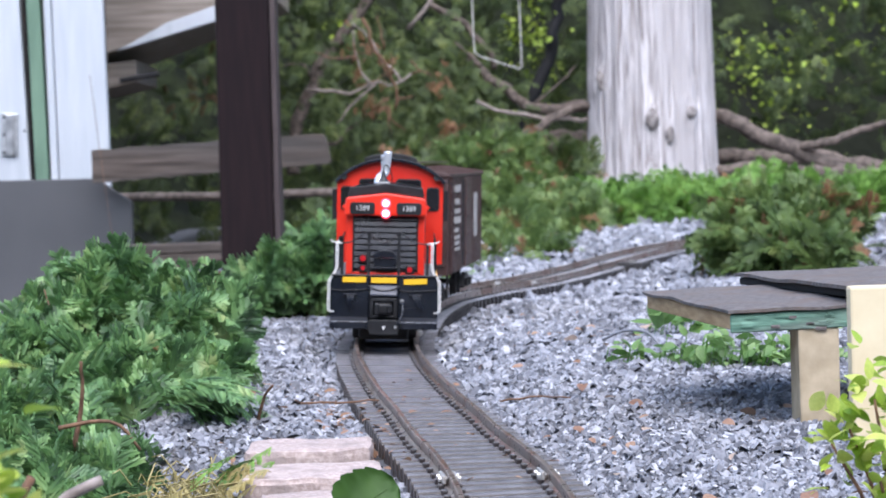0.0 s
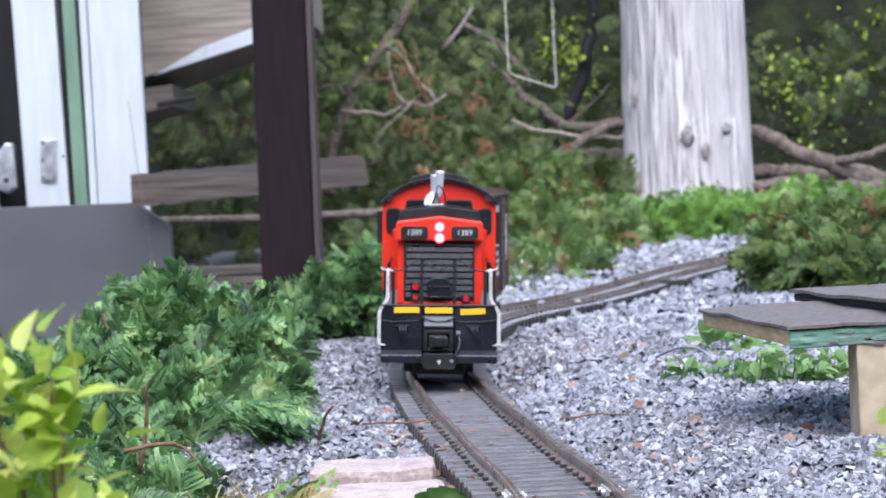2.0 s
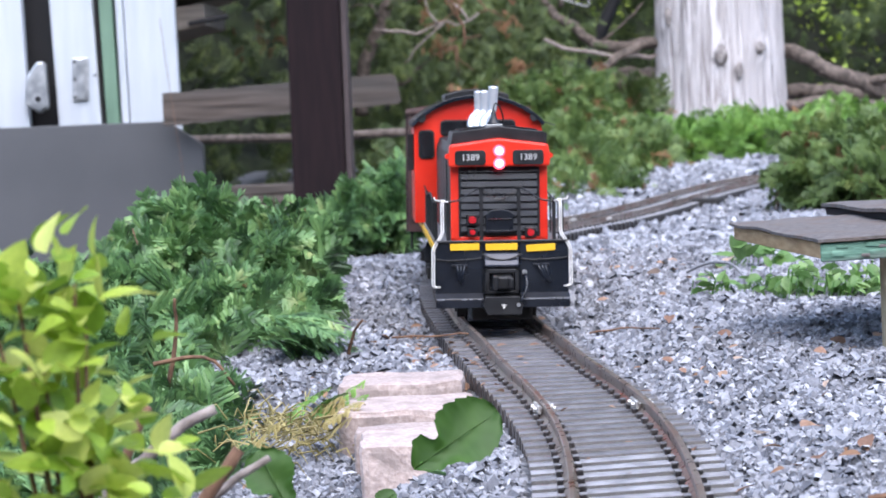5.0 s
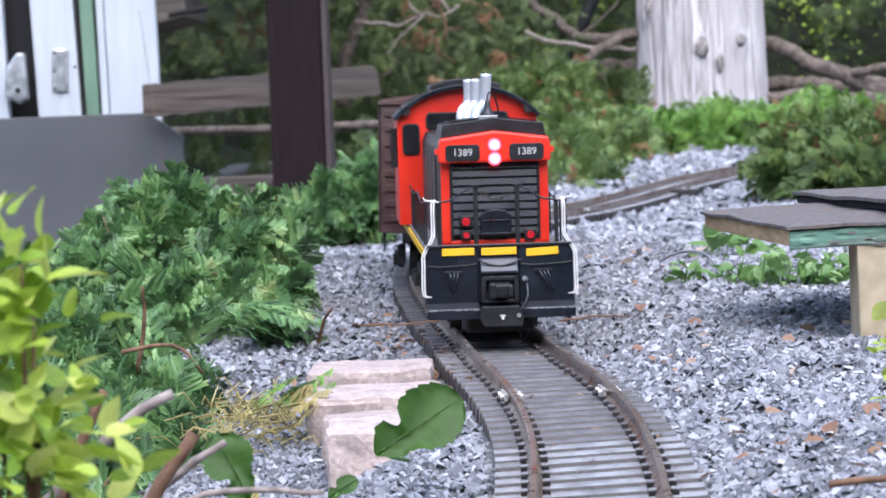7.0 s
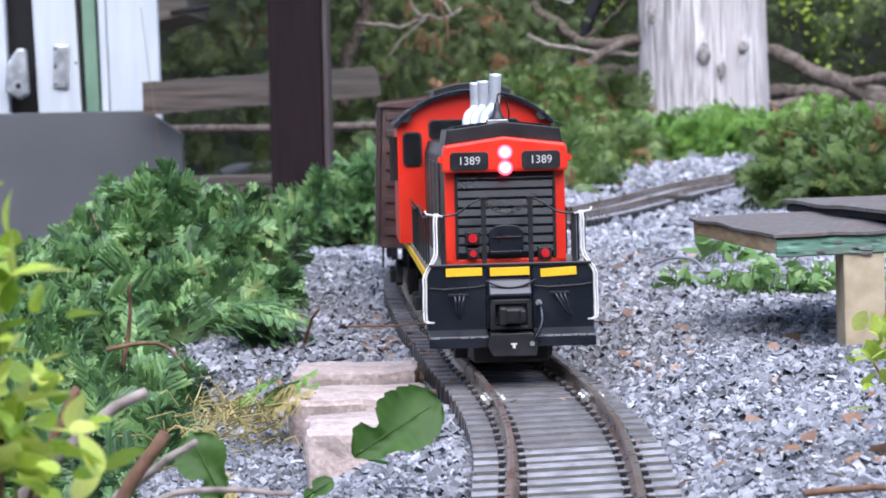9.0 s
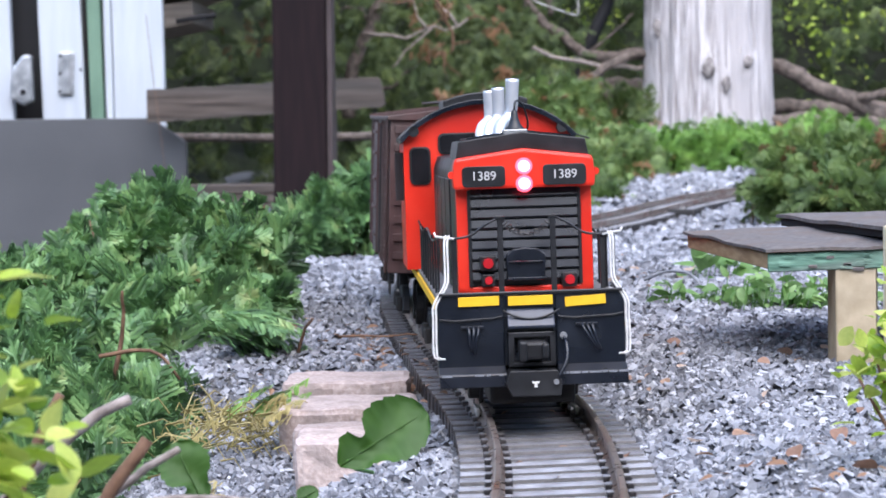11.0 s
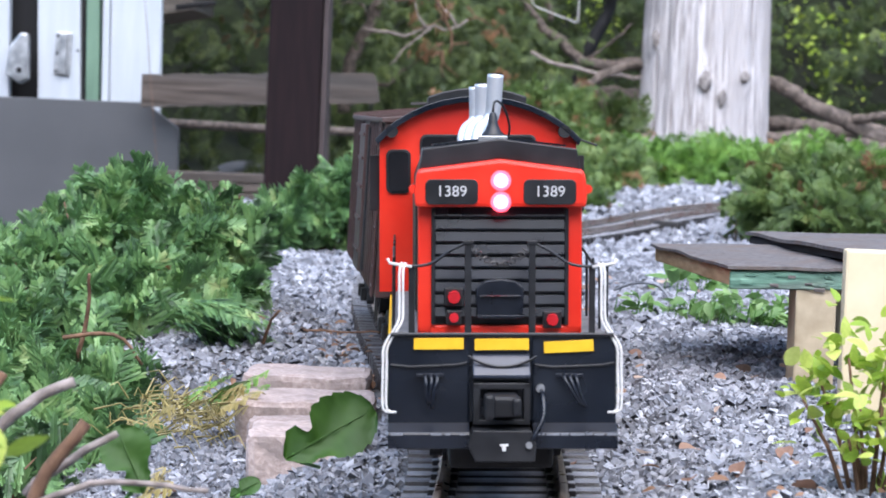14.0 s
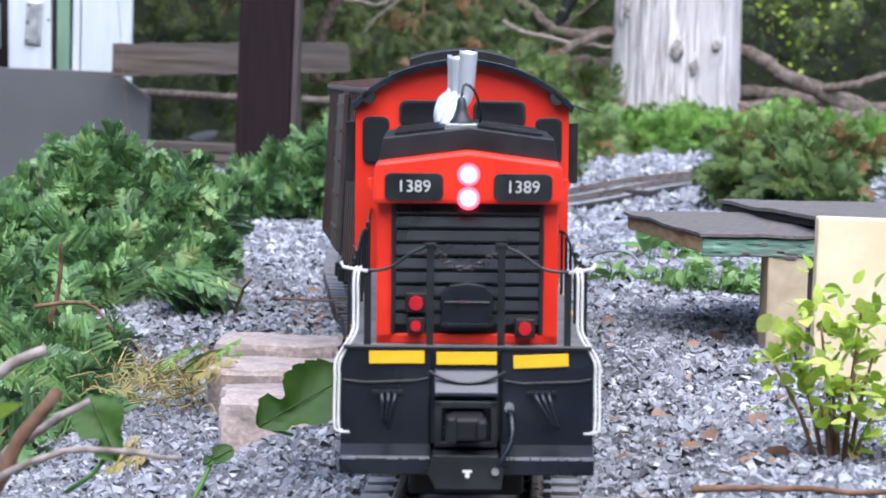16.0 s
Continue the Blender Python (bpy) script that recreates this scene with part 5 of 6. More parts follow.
limb("crooked fallen bough beside the trunk", [(0.70, 7.15, 0.34), (0.814, 7.1, 0.302), (0.92, 7.1, 0.245), (1.005, 7.1, 0.205), (1.12, 7.1, 0.155), (1.274, 7.1, 0.10), (1.5, 7.1, 0.05)], 0.020, 0.030, 5, M_branch, (([(1.005, 7.1, 0.21), (1.09, 7.05, 0.225), (1.2, 7.05, 0.26), (1.35, 7.05, 0.30)], 0.014, 0.006),))
limb("long weathered log lying behind the hedge", [(0.75, 7.3, 0.20), (0.95, 7.3, 0.185), (1.1, 7.3, 0.18), (1.28, 7.3, 0.145), (1.6, 7.3, 0.12)], 0.022, 0.026, 6, M_branch)
limb("grey log lying along the hedge", [(0.72, 7.0, 0.165), (0.95, 7.0, 0.150), (1.2, 7.0, 0.13), (1.6, 7.0, 0.10)], 0.016, 0.018, 16, M_branch)
limb("tall bare leaning branch among the cedars", [(-0.43, 7.4, 0.18), (-0.42, 7.4, 0.311), (-0.375, 7.4, 0.42), (-0.322, 7.4, 0.541), (-0.26, 7.4, 0.60), (-0.201, 7.4, 0.688), (-0.12, 7.4, 0.85), (-0.1, 7.4, 1.2)], 0.020, 0.014, 7, M_branch, (([(-0.37, 7.38, 0.47), (-0.40, 7.36, 0.50), (-0.46, 7.36, 0.495)], 0.006, 0.002), ([(-0.35, 7.38, 0.49), (-0.30, 7.36, 0.51), (-0.24, 7.36, 0.515)], 0.006, 0.002)))
limb("pale curved dead twig among the cedars", [(-0.36, 7.0, 0.42), (-0.30, 7.0, 0.405), (-0.23, 7.0, 0.405), (-0.19, 7.0, 0.425), (-0.12, 7.0, 0.42), (-0.06, 7.0, 0.45)], 0.005, 0.003, 8, M_twig, (([(-0.19, 7.0, 0.424), (-0.22, 7.0, 0.47), (-0.235, 7.0, 0.58)], 0.004, 0.002), ([(-0.17, 7.0, 0.42), (-0.24, 7.0, 0.37), (-0.30, 7.0, 0.30)], 0.004, 0.002), ([(-0.10, 7.0, 0.43), (-0.16, 7.0, 0.50), (-0.19, 7.0, 0.56), (-0.24, 7.0, 0.60)], 0.004, 0.002)))
limb("thin pale slanting branch high in the cedars", [(-0.08, 7.1, 0.585), (-0.03, 7.1, 0.64), (0.03, 7.1, 0.72)], 0.006, 0.005, 9, M_twig)
limb("slanting bare branch high in the cedars", [(-0.02, 7.3, 0.66), (0.06, 7.3, 0.61), (0.128, 7.3, 0.54), (0.18, 7.3, 0.46)], 0.010, 0.009, 10, M_branch)
limb("dark leaning stem behind the trunk", [(0.18, 7.6, 0.20), (0.30, 7.6, 0.42), (0.36, 7.6, 0.62), (0.40, 7.6, 0.95)], 0.022, 0.015, 11, M_dark)

_rt = random.Random(17)
_tw = []
for _k in range(14):
    _a = Vector((_rt.uniform(-0.24, -0.06), _rt.uniform(6.85, 7.05), _rt.uniform(0.36, 0.52)))
    _d = Vector((_rt.gauss(0, 0.6), 0, _rt.gauss(0.4, 0.6))).normalized() * _rt.uniform(0.05, 0.13)
    _tw.append(([_a, _a + _d * 0.5 + Vector((_rt.uniform(-0.012, 0.012), 0, _rt.uniform(-0.012, 0.012))), _a + _d], 0.0030, 0.0012))
limb("tangle of thin reddish dead twigs among the cedars", [(-0.20, 6.95, 0.60), (-0.17, 6.95, 0.52), (-0.14, 6.95, 0.47), (-0.12, 6.95, 0.40), (-0.13, 6.95, 0.33)], 0.0045, 0.0035, 13, M_brown_twig, _tw)
limb("thin pale crossing branch before the trunk", [(0.02, 6.95, 0.245), (0.10, 6.95, 0.255), (0.17, 6.95, 0.262)], 0.004, 0.003, 14, M_twig)
limb("bare dark limb in the cedars", [(-0.40, 7.2, 0.25), (-0.30, 7.2, 0.27), (-0.22, 7.2, 0.33), (-0.19, 7.2, 0.38)], 0.006, 0.004, 15, M_branch)

bm = rod(B(), [(0.0, 0, 0.45), (0.002, 0, 0.05), (0.004, 0, 0.0), (0.02, 0, -0.012), (0.128, 0, -0.05), (0.134, 0, -0.045), (0.130, 0, 0.40)], 0.0014, 6)
thing("wire_loop", "thin pale wire loop hanging in the trees", "wire", pose(0.100, 7.0, 0.503), bm=bm, material=M_white_wire)


# ---------------------------------------------------------------- hedges and woods
def build_woods():
    rng = random.Random(21)
    rows = []
    for k in range(5000):
        y = rng.uniform(7.6, 9.2)
        x = rng.uniform(-0.24 * y, 0.25 * y)
        z = rng.uniform(-0.05, 1.25)
        dens = noise.noise((x * 1.6, y * 0.8, z * 1.9)) + 0.35 * noise.noise((x * 5, y, z * 5))
        if dens < -0.16:
            continue
        s = rng.uniform(0.05, 0.10)
        m = np.empty((3, 4))
        m[:, :3] = facing_out((rng.gauss(0, 0.7), rng.gauss(-0.2, 0.4), rng.gauss(-0.5, 0.5)), (rng.gauss(0, 0.6), -1, rng.gauss(0.5, 0.5))) * s
        m[:, 3] = (x, y, z + 0.05)
        rows.append((rng.randrange(5), m))
    # larger sprays above the view, unseen, added to hold back skylight
    for k in range(900):
        y = rng.uniform(7.7, 10.5)
        x, z = rng.uniform(-3.4, 3.6), rng.uniform(1.2, 3.2)
        m = np.empty((3, 4))
        m[:, :3] = facing((rng.gauss(0, 0.7), -0.4, rng.gauss(-0.5, 0.5)), rng, 1.2) * rng.uniform(0.3, 0.5)
        m[:, 3] = (x, y, z)
        rows.append((rng.randrange(5), m))
    tv, tf = [t[0] for t in MID], [t[1] for t in MID]
    scatter("cedar_woods", tv, tf, rows, M_cedar_far, "dense dark green cedar foliage behind the garden", "woods")
    rows = []
    for k in range(900):
        cx, cz = rng.choice(((-0.16, 0.46), (-0.05, 0.40), (0.06, 0.44), (0.10, 0.34), (-0.25, 0.36), (-0.10, 0.28), (0.05, 0.27), (0.22, 0.24), (-0.30, 0.58), (0.0, 0.62)))
        m = np.empty((3, 4))
        m[:, :3] = facing_out((rng.gauss(0, 0.7), rng.gauss(-0.2, 0.4), rng.gauss(-0.3, 0.6)), (rng.gauss(0, 0.6), -1, rng.gauss(0.5, 0.5))) * rng.uniform(0.025, 0.055)
        m[:, 3] = (cx + rng.gauss(0, 0.085), rng.uniform(7.0, 7.6), cz + rng.gauss(0, 0.085))
        rows.append((rng.randrange(5), m))
    scatter("olive_sprays", tv, tf, rows, M_cedar_far, "thin green cedar sprays hanging before the dark woods", "foliage")
    rows = []
    for cx, cz, n, sp in ((-0.66, 0.42, 22, 0.05), (-0.51, 0.50, 20, 0.03), (-0.20, 0.37, 12, 0.018), (0.01, 0.435, 16, 0.018), (0.03, 0.30, 11, 0.014), (-0.22, 0.55, 8, 0.03), (-0.14, 0.47, 8, 0.02), (0.25, 0.1, 26, 0.04), (-0.22, 0.47, 6, 0.015)):
        for _ in range(n):
            s = rng.uniform(0.016, 0.034)
            m = np.empty((3, 4))
            m[:, :3] = facing_out((rng.gauss(0, 0.6), -0.3, rng.gauss(-0.6, 0.6)), (rng.gauss(0, 0.5), -1, 0.5)) * s
            m[:, 3] = (cx + rng.gauss(0, sp), 7.05 + rng.uniform(-0.1, 0.2), cz + rng.gauss(0, sp))
            rows.append((rng.randrange(5), m))
    scatter("rusty_sprays", tv, tf, rows, M_rust, "rusty brown dying cedar sprays among the woods", "foliage")
    rows = []
    for cx, cz, n, sp in ((0.30, 0.63, 170, 0.045), (1.05, 0.40, 80, 0.08), (1.25, 0.55, 80, 0.09), (0.96, 0.50, 60, 0.05), (0.34, 0.47, 50, 0.04), (-0.64, 0.62, 25, 0.06), (-0.30, 0.62, 12, 0.03), (0.28, 0.34, 10, 0.02)):
        for _ in range(n):
            m = np.empty((3, 4))
            m[:, :3] = facing((rng.gauss(0, 0.8), rng.gauss(-0.3, 0.5), rng.gauss(-0.3, 0.6)), rng, 1.4) * rng.uniform(0.010, 0.028)
            m[:, 3] = (cx + rng.gauss(0, sp), 7.6 + rng.uniform(-0.1, 1.0), cz + rng.gauss(0, sp))
            rows.append((rng.randrange(3), m))
    scatter("sunlit_leaves", [t[0] for t in LEAF], [t[1] for t in LEAF], rows, M_lime, "pale yellow-green leaves lit between the cedars", "foliage")


build_woods()

# near-black greens carry the shade of the woods in their colour
M_woods_shade = surface("woods_shade_colour", (0.006, 0.010, 0.005), (0.045, 0.062, 0.022), 7.0, 0.9, bump=0.6, c3=(0.018, 0.022, 0.010), dist=0.05, detail=10.0)
# far wall backs the cedars; the other three are unseen, added to cut horizon light
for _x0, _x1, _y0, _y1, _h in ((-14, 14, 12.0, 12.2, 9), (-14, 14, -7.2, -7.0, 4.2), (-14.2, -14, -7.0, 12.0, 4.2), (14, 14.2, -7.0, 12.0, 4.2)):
    thing("backdrop", "dark wall coloured as shaded woods round the garden", "woods", kind="structure", bm=box(B(), _x0, _x1, _y0, _y1, -2, _h), material=M_woods_shade)

# low hedge along the far edge of the gravel
rh = random.Random(31)
bush("ground_cedar", "bright green low cedar hedge before the big trunk", [((0.36 + 0.10 * k + rh.uniform(-0.03, 0.03), 5.3 + 0.05 * k, 0.055), (0.11, 0.14, 0.095 + rh.uniform(-0.015, 0.01))) for k in range(10)], 2000, 0.060, MID, M_hedge, 41, (0.7, 5.7, 0.0), 0.01)
bush("ground_cedar", "dark green cedar bush at the edge of the gravel", [((0.03, 3.95, -0.012), (0.07, 0.10, 0.030)), ((0.10, 4.10, -0.004), (0.07, 0.09, 0.040)), ((0.17, 4.28, 0.004), (0.06, 0.09, 0.050)), ((0.045, 4.45, 0.015), (0.07, 0.10, 0.060)), ((0.115, 4.55, 0.03), (0.075, 0.10, 0.065)), ((-0.02, 4.7, 0.03), (0.08, 0.12, 0.08)), ((0.165, 4.75, 0.025), (0.07, 0.10, 0.06)), ((0.21, 5.0, 0.04), (0.09, 0.12, 0.09)), ((0.27, 5.15, 0.05), (0.08, 0.12, 0.09)), ((0.16, 5.4, 0.06), (0.12, 0.12, 0.11)), ((0.12, 5.7, 0.12), (0.16, 0.16, 0.14))], 2200, 0.054, MID, M_olive, 42, (0.25, 5.2, -0.02), 0.05)
bush("ground_cedar", "mid green cedar thicket behind the track", [((-0.02, 6.4, 0.10), (0.20, 0.2, 0.16)), ((0.22, 6.4, 0.12), (0.2, 0.2, 0.14)), ((-0.22, 6.2, 0.02), (0.2, 0.2, 0.10)), ((0.05, 5.9, 0.02), (0.16, 0.16, 0.10))], 800, 0.075, MID, M_cedar_far, 43, (0.05, 6.3, -0.03), 0.08)
bush("ground_cedar", "rounded green cedar bush with brown inner twigs", [((0.425, 3.45, 0.055), (0.075, 0.10, 0.068)), ((0.51, 3.5, 0.065), (0.085, 0.11, 0.068)), ((0.475, 3.35, 0.04), (0.085, 0.10, 0.05))], 850, 0.046, FINE, M_olive, 44, (0.465, 3.45, 0.01), 0.08, 30)
bush("mossy_verge", "low pale green mossy verge beside the far track", [((0.02, 3.75, -0.014), (0.07, 0.22, 0.016)), ((0.06, 4.15, -0.012), (0.08, 0.22, 0.018)), ((-0.06, 4.0, -0.03), (0.08, 0.25, 0.02))], 450, 0.035, COARSE, M_hedge, 47, (0.02, 3.9, -0.03), 0.02, 0)
# bushes beside the pavers
bush("cedar_bush", "large spreading green cedar bush beside the gravel", [((-0.240, 1.80, 0.045), (0.058, 0.086, 0.049)), ((-0.185, 1.78, 0.042), (0.051, 0.081, 0.043)), ((-0.285, 1.75, 0.03), (0.051, 0.086, 0.043)), ((-0.215, 1.64, 0.015), (0.066, 0.086, 0.036)), ((-0.27, 1.55, -0.01), (0.066, 0.096, 0.036)), ((-0.165, 1.68, 0.018), (0.034, 0.056, 0.027)), ((-0.215, 1.46, -0.025), (0.051, 0.056, 0.026)), ((-0.33, 1.65, 0.02), (0.056, 0.096, 0.041)), ((-0.255, 1.38, -0.03), (0.066, 0.066, 0.036)), ((-0.20, 1.36, -0.04), (0.046, 0.046, 0.021)), ((-0.235, 1.80, 0.068), (0.046, 0.056, 0.036)), ((-0.25, 1.25, -0.04), (0.066, 0.066, 0.031))], 2200, 0.035, FINE, M_cedar, 45, (-0.24, 1.70, -0.03), 0.015, 40)
bush("cedar_bush", "small green cedar bush beside the track", [((-0.175, 2.72, 0.042), (0.036, 0.054, 0.033)), ((-0.135, 2.74, 0.05), (0.030, 0.054, 0.038)), ((-0.205, 2.70, 0.03), (0.028, 0.054, 0.023)), ((-0.135, 2.74, 0.075), (0.022, 0.044, 0.022))], 430, 0.042, FINE, M_cedar, 46, (-0.17, 2.72, 0.0), 0.0, 14)


# ---------------------------------------------------------------- felt-roofed stand
def build_stand():
    st = thing("felt_roofed_stand", "low wooden stand with felt-covered roof boards and a cream wall", "model building", pose(0.2, 1.3, 0.01))
    o = Vector((0.2, 1.3, 0.01))

    def slab(corners, thick, name, material, label="", parent=None, bev=0.0006):
        bm = B()
        top = [bm.verts.new(Vector(c) - o) for c in corners]
        bot = [bm.verts.new(Vector(c) - o - Vector((0, 0, thick))) for c in corners]
        bm.faces.new(top)
        bm.faces.new(bot[::-1])
        for k in range(len(top)):
            bm.faces.new((top[k], bot[k], bot[(k + 1) % len(top)], top[(k + 1) % len(top)]))
        bmesh.ops.recalc_face_normals(bm, faces=bm.faces)
        if bev:
            bmesh.ops.bevel(bm, geom=list(bm.edges), offset=bev, segments=1, affect="EDGES")
        return part(name, bm, material, parent or st, label)
    def sheet(corners, thick, name, label, seed):
        """A felt sheet between four corners, with curled ragged edges."""
        c0, c1, c2, c3 = (Vector(c) - o for c in corners)
        n, bm = 26, B()
        grid = []
        for k in (0, 1):
            lay = []
            for i in range(n + 1):
                row = []
                for j in range(n + 1):
                    u, w = i / n, j / n
                    p = c0.lerp(c1, u).lerp(c3.lerp(c2, u), w)
                    edge = max(abs(u - 0.5), abs(w - 0.5)) * 2
                    rag = 0.0016 * smooth_step(edge, 0.86, 1.0)
                    p += Vector((rag * noise.noise((u * 9, w * 9, seed)), rag * noise.noise((u * 11, w * 11, seed + 4)), 0.0011 * noise.noise((u * 4, w * 4, seed + 8)) - 0.0012 * edge ** 6))
                    row.append(bm.verts.new(p - Vector((0, 0, thick * k))))
                lay.append(row)
            grid.append(lay)
        t, q = grid
        for i in range(n):
            for j in range(n):
                bm.faces.new((t[i][j], t[i + 1][j], t[i + 1][j + 1], t[i][j + 1]))
                bm.faces.new((q[i][j], q[i][j + 1], q[i + 1][j + 1], q[i + 1][j]))
            for x0, x1, y0, y1 in ((t[i][0], t[i + 1][0], q[i][0], q[i + 1][0]), (t[i][n], t[i + 1][n], q[i][n], q[i + 1][n]), (t[0][i], t[0][i + 1], q[0][i], q[0][i + 1]), (t[n][i], t[n][i + 1], q[n][i], q[n][i + 1])):
                bm.faces.new((x0, x1, y1, y0))
        bmesh.ops.recalc_face_normals(bm, faces=bm.faces)
        return part(name, bm, M_felt, st, label)
    a, b, c, d = (0.121, 1.512, 0.0775), (0.1475, 1.300, 0.0762), (0.222, 1.300, 0.0780), (0.222, 1.50, 0.081)
    sheet([(0.1195, 1.515, 0.0795), (0.1462, 1.2955, 0.0784), (0.224, 1.2955, 0.0800), (0.224, 1.505, 0.083)], 0.0016, "roof_felt", "worn grey roofing felt with ragged edges", 1.0)
    slab([(a[0] + 0.001, a[1], 0.0766), (b[0], b[1], 0.0754), (c[0], c[1], 0.0772), (d[0], d[1], 0.080)], 0.0085, "roof_board", M_tan, "raw tan board edge")
    slab([(0.1475, 1.2975, 0.0750), (0.1475, 1.2995, 0.0750), (0.212, 1.2995, 0.0768), (0.212, 1.2975, 0.0768)], 0.0098, "fascia", M_peel, "fascia with peeling green paint")
    rng = random.Random(6)
    for k in range(16):
        x = rng.uniform(0.150, 0.209)
        z = 0.0705 + rng.uniform(-0.0035, 0.0045)
        w = rng.uniform(0.002, 0.007)
        slab([(x, 1.2968, z), (x + w, 1.2968, z + rng.uniform(-0.0006, 0.0006)), (x + w, 1.2972, z + 0.0004), (x, 1.2972, z + 0.0004)], rng.uniform(0.0008, 0.0022), "paint_flake", M_peel if rng.random() < 0.75 else M_felt, "", None, 0)
    sheet([(0.1785, 1.540, 0.0878), (0.2095, 1.292, 0.0892), (0.285, 1.289, 0.0905), (0.285, 1.537, 0.0900)], 0.0020, "upper_felt", "overlapping sheet of roofing felt with a curled edge", 5.0)
    # near-black slab painted as the shaded gap below the lifted felt
    slab([(0.181, 1.537, 0.0842), (0.213, 1.296, 0.0862), (0.283, 1.293, 0.0874), (0.283, 1.534, 0.0874)], 0.0045, "upper_gap_slab", M_dark)
    bm = box(B(), -0.0175, 0.0035, -0.002, 0.030, 0.0, 0.0575, 0.0012)
    for v in bm.verts:
        v.co += 0.0008 * Vector(noise.noise_vector(v.co * 60))
    part("column", bm, M_column, st, "pale rough concrete column")
    for y in (0.19,):
        part("column", box(B(), 0.01, 0.03, y - 0.02, y, 0.0, 0.063, 0.001), M_column, st)
    bm = box(B(), -0.0070, 0.085, -0.105, -0.093, -0.012, 0.0825, 0.0015)
    part("end_wall", bm, M_cream, st, "cream painted end wall")


build_stand()


# ---------------------------------------------------------------- pavers
def build_pavers():
    rng = random.Random(9)
    for x0, x1, y0, y1, z, yaw in ((-0.0895, -0.034, 1.160, 1.224, -0.0035, 3), (-0.096, -0.036, 1.238, 1.272, -0.0065, 1), (-0.1075, -0.036, 1.284, 1.352, -0.001, 2), (-0.113, -0.043, 1.374, 1.440, 0.0035, 0)):
        bm = box(B(), -(x1 - x0) / 2, (x1 - x0) / 2, -(y1 - y0) / 2, (y1 - y0) / 2, -0.045, 0, 0.004)
        bmesh.ops.subdivide_edges(bm, edges=bm.edges, cuts=3, use_grid_fill=True)
        off = Vector((x0 * 50, y0 * 50, 0))
        for v in bm.verts:
            v.co += 0.0016 * Vector(noise.noise_vector(v.co * 70 + off)) + 0.0008 * Vector(noise.noise_vector(v.co * 260 + off))
        thing("paver", "pale pinkish worn paving brick set in the gravel", "paving brick", pose((x0 + x1) / 2, (y0 + y1) / 2, z, 0, 0, yaw), "pavers by the track", bm=bm, material=M_brick, smooth=False)


build_pavers()


# ---------------------------------------------------------------- shrubs, weeds and loose leaves
def leaf_rows(rng, spots, size, up=0.5):
    rows = []
    for p, n, sp in spots:
        for _ in range(n):
            m = np.empty((3, 4))
            d = (rng.gauss(0, 0.8), rng.gauss(-0.2, 0.8), rng.gauss(up, 0.5))
            m[:, :3] = facing(d, rng, 0.9) * size * rng.uniform(0.45, 1.15)
            m[:, 3] = (p[0] + rng.gauss(0, sp), p[1] + rng.gauss(0, sp), p[2] + rng.gauss(0, sp * 0.8))
            rows.append((rng.randrange(3), m))
    return rows


def shrub(label, base, spots, size, seed, material=M_lime):
    rng = random.Random(seed)
    ob = thing("yellow_green_shrub", label, "shrub", pose(*base), "young shrubs")
    b = Vector(base)
    rel = [(tuple(Vector(p) - b), n, sp) for p, n, sp in spots]
    for p, n, sp in rel:
        part("stem", rod(B(), [(p[0] * 0.2, p[1] * 0.2, 0), (p[0] * 0.6, p[1] * 0.6, p[2] * 0.6), p], 0.0011, 6, 0.0005), M_brown_twig, ob, smooth=True)
    for p, n, sp in rel:
        for k, m in leaf_rows(rng, [(p, int(n * 3.8), sp * 1.35)], size):
            ob2 = new("leaf", LEAF_MESH[material.name][k])
            ob2.parent = ob
            mm = Matrix([list(r) for r in m] + [[0, 0, 0, 1]])
            ob2.matrix_basis = mm
    return ob


def leaf_mesh(k, material):
    v, f = leaf_shape(0.15 + 0.1 * k, 7, 0.25 + 0.04 * k)
    me = bpy.data.meshes.new("leaf")
    me.from_pydata(v.tolist(), [], f)
    for p in me.polygons:
        p.use_smooth = True
    me.materials.append(material)
    return me


def object_leaf(name, colours):
    """Leaf material whose tone differs from leaf to leaf."""
    m, n, l, b = mat(name, 0.42)
    oi, ramp = n.new("ShaderNodeObjectInfo"), n.new("ShaderNodeValToRGB")
    ramp.color_ramp.elements.remove(ramp.color_ramp.elements[1])
    for k, (p, c) in enumerate(colours):
        e = ramp.color_ramp.elements[0] if k == 0 else ramp.color_ramp.elements.new(p)
        e.position, e.color = p, (*c, 1)
    l.new(oi.outputs["Random"], ramp.inputs[0])
    no, tc, mx = n.new("ShaderNodeTexNoise"), n.new("ShaderNodeTexCoord"), n.new("ShaderNodeMix")
    no.inputs["Scale"].default_value = 5
    l.new(tc.outputs["Object"], no.inputs["Vector"])
    mx.data_type, mx.blend_type = "RGBA", "OVERLAY"
    mx.inputs["Factor"].default_value = 0.4
    l.new(ramp.outputs[0], mx.inputs["A"])
    l.new(no.outputs[0], mx.inputs["B"])
    l.new(mx.outputs["Result"], b.inputs["Base Color"])
    tr, ms = n.new("ShaderNodeBsdfTranslucent"), n.new("ShaderNodeMixShader")
    ms.inputs[0].default_value = 0.35
    l.new(mx.outputs["Result"], tr.inputs[0])
    l.new(b.outputs[0], ms.inputs[1])
    l.new(tr.outputs[0], ms.inputs[2])
    l.new(ms.outputs[0], n["Material Output"].inputs[0])
    return m


M_lime_leaf = object_leaf("lime_leaf", ((0.0, (0.20, 0.34, 0.03)), (0.5, (0.40, 0.54, 0.07)), (1.0, (0.66, 0.70, 0.20))))
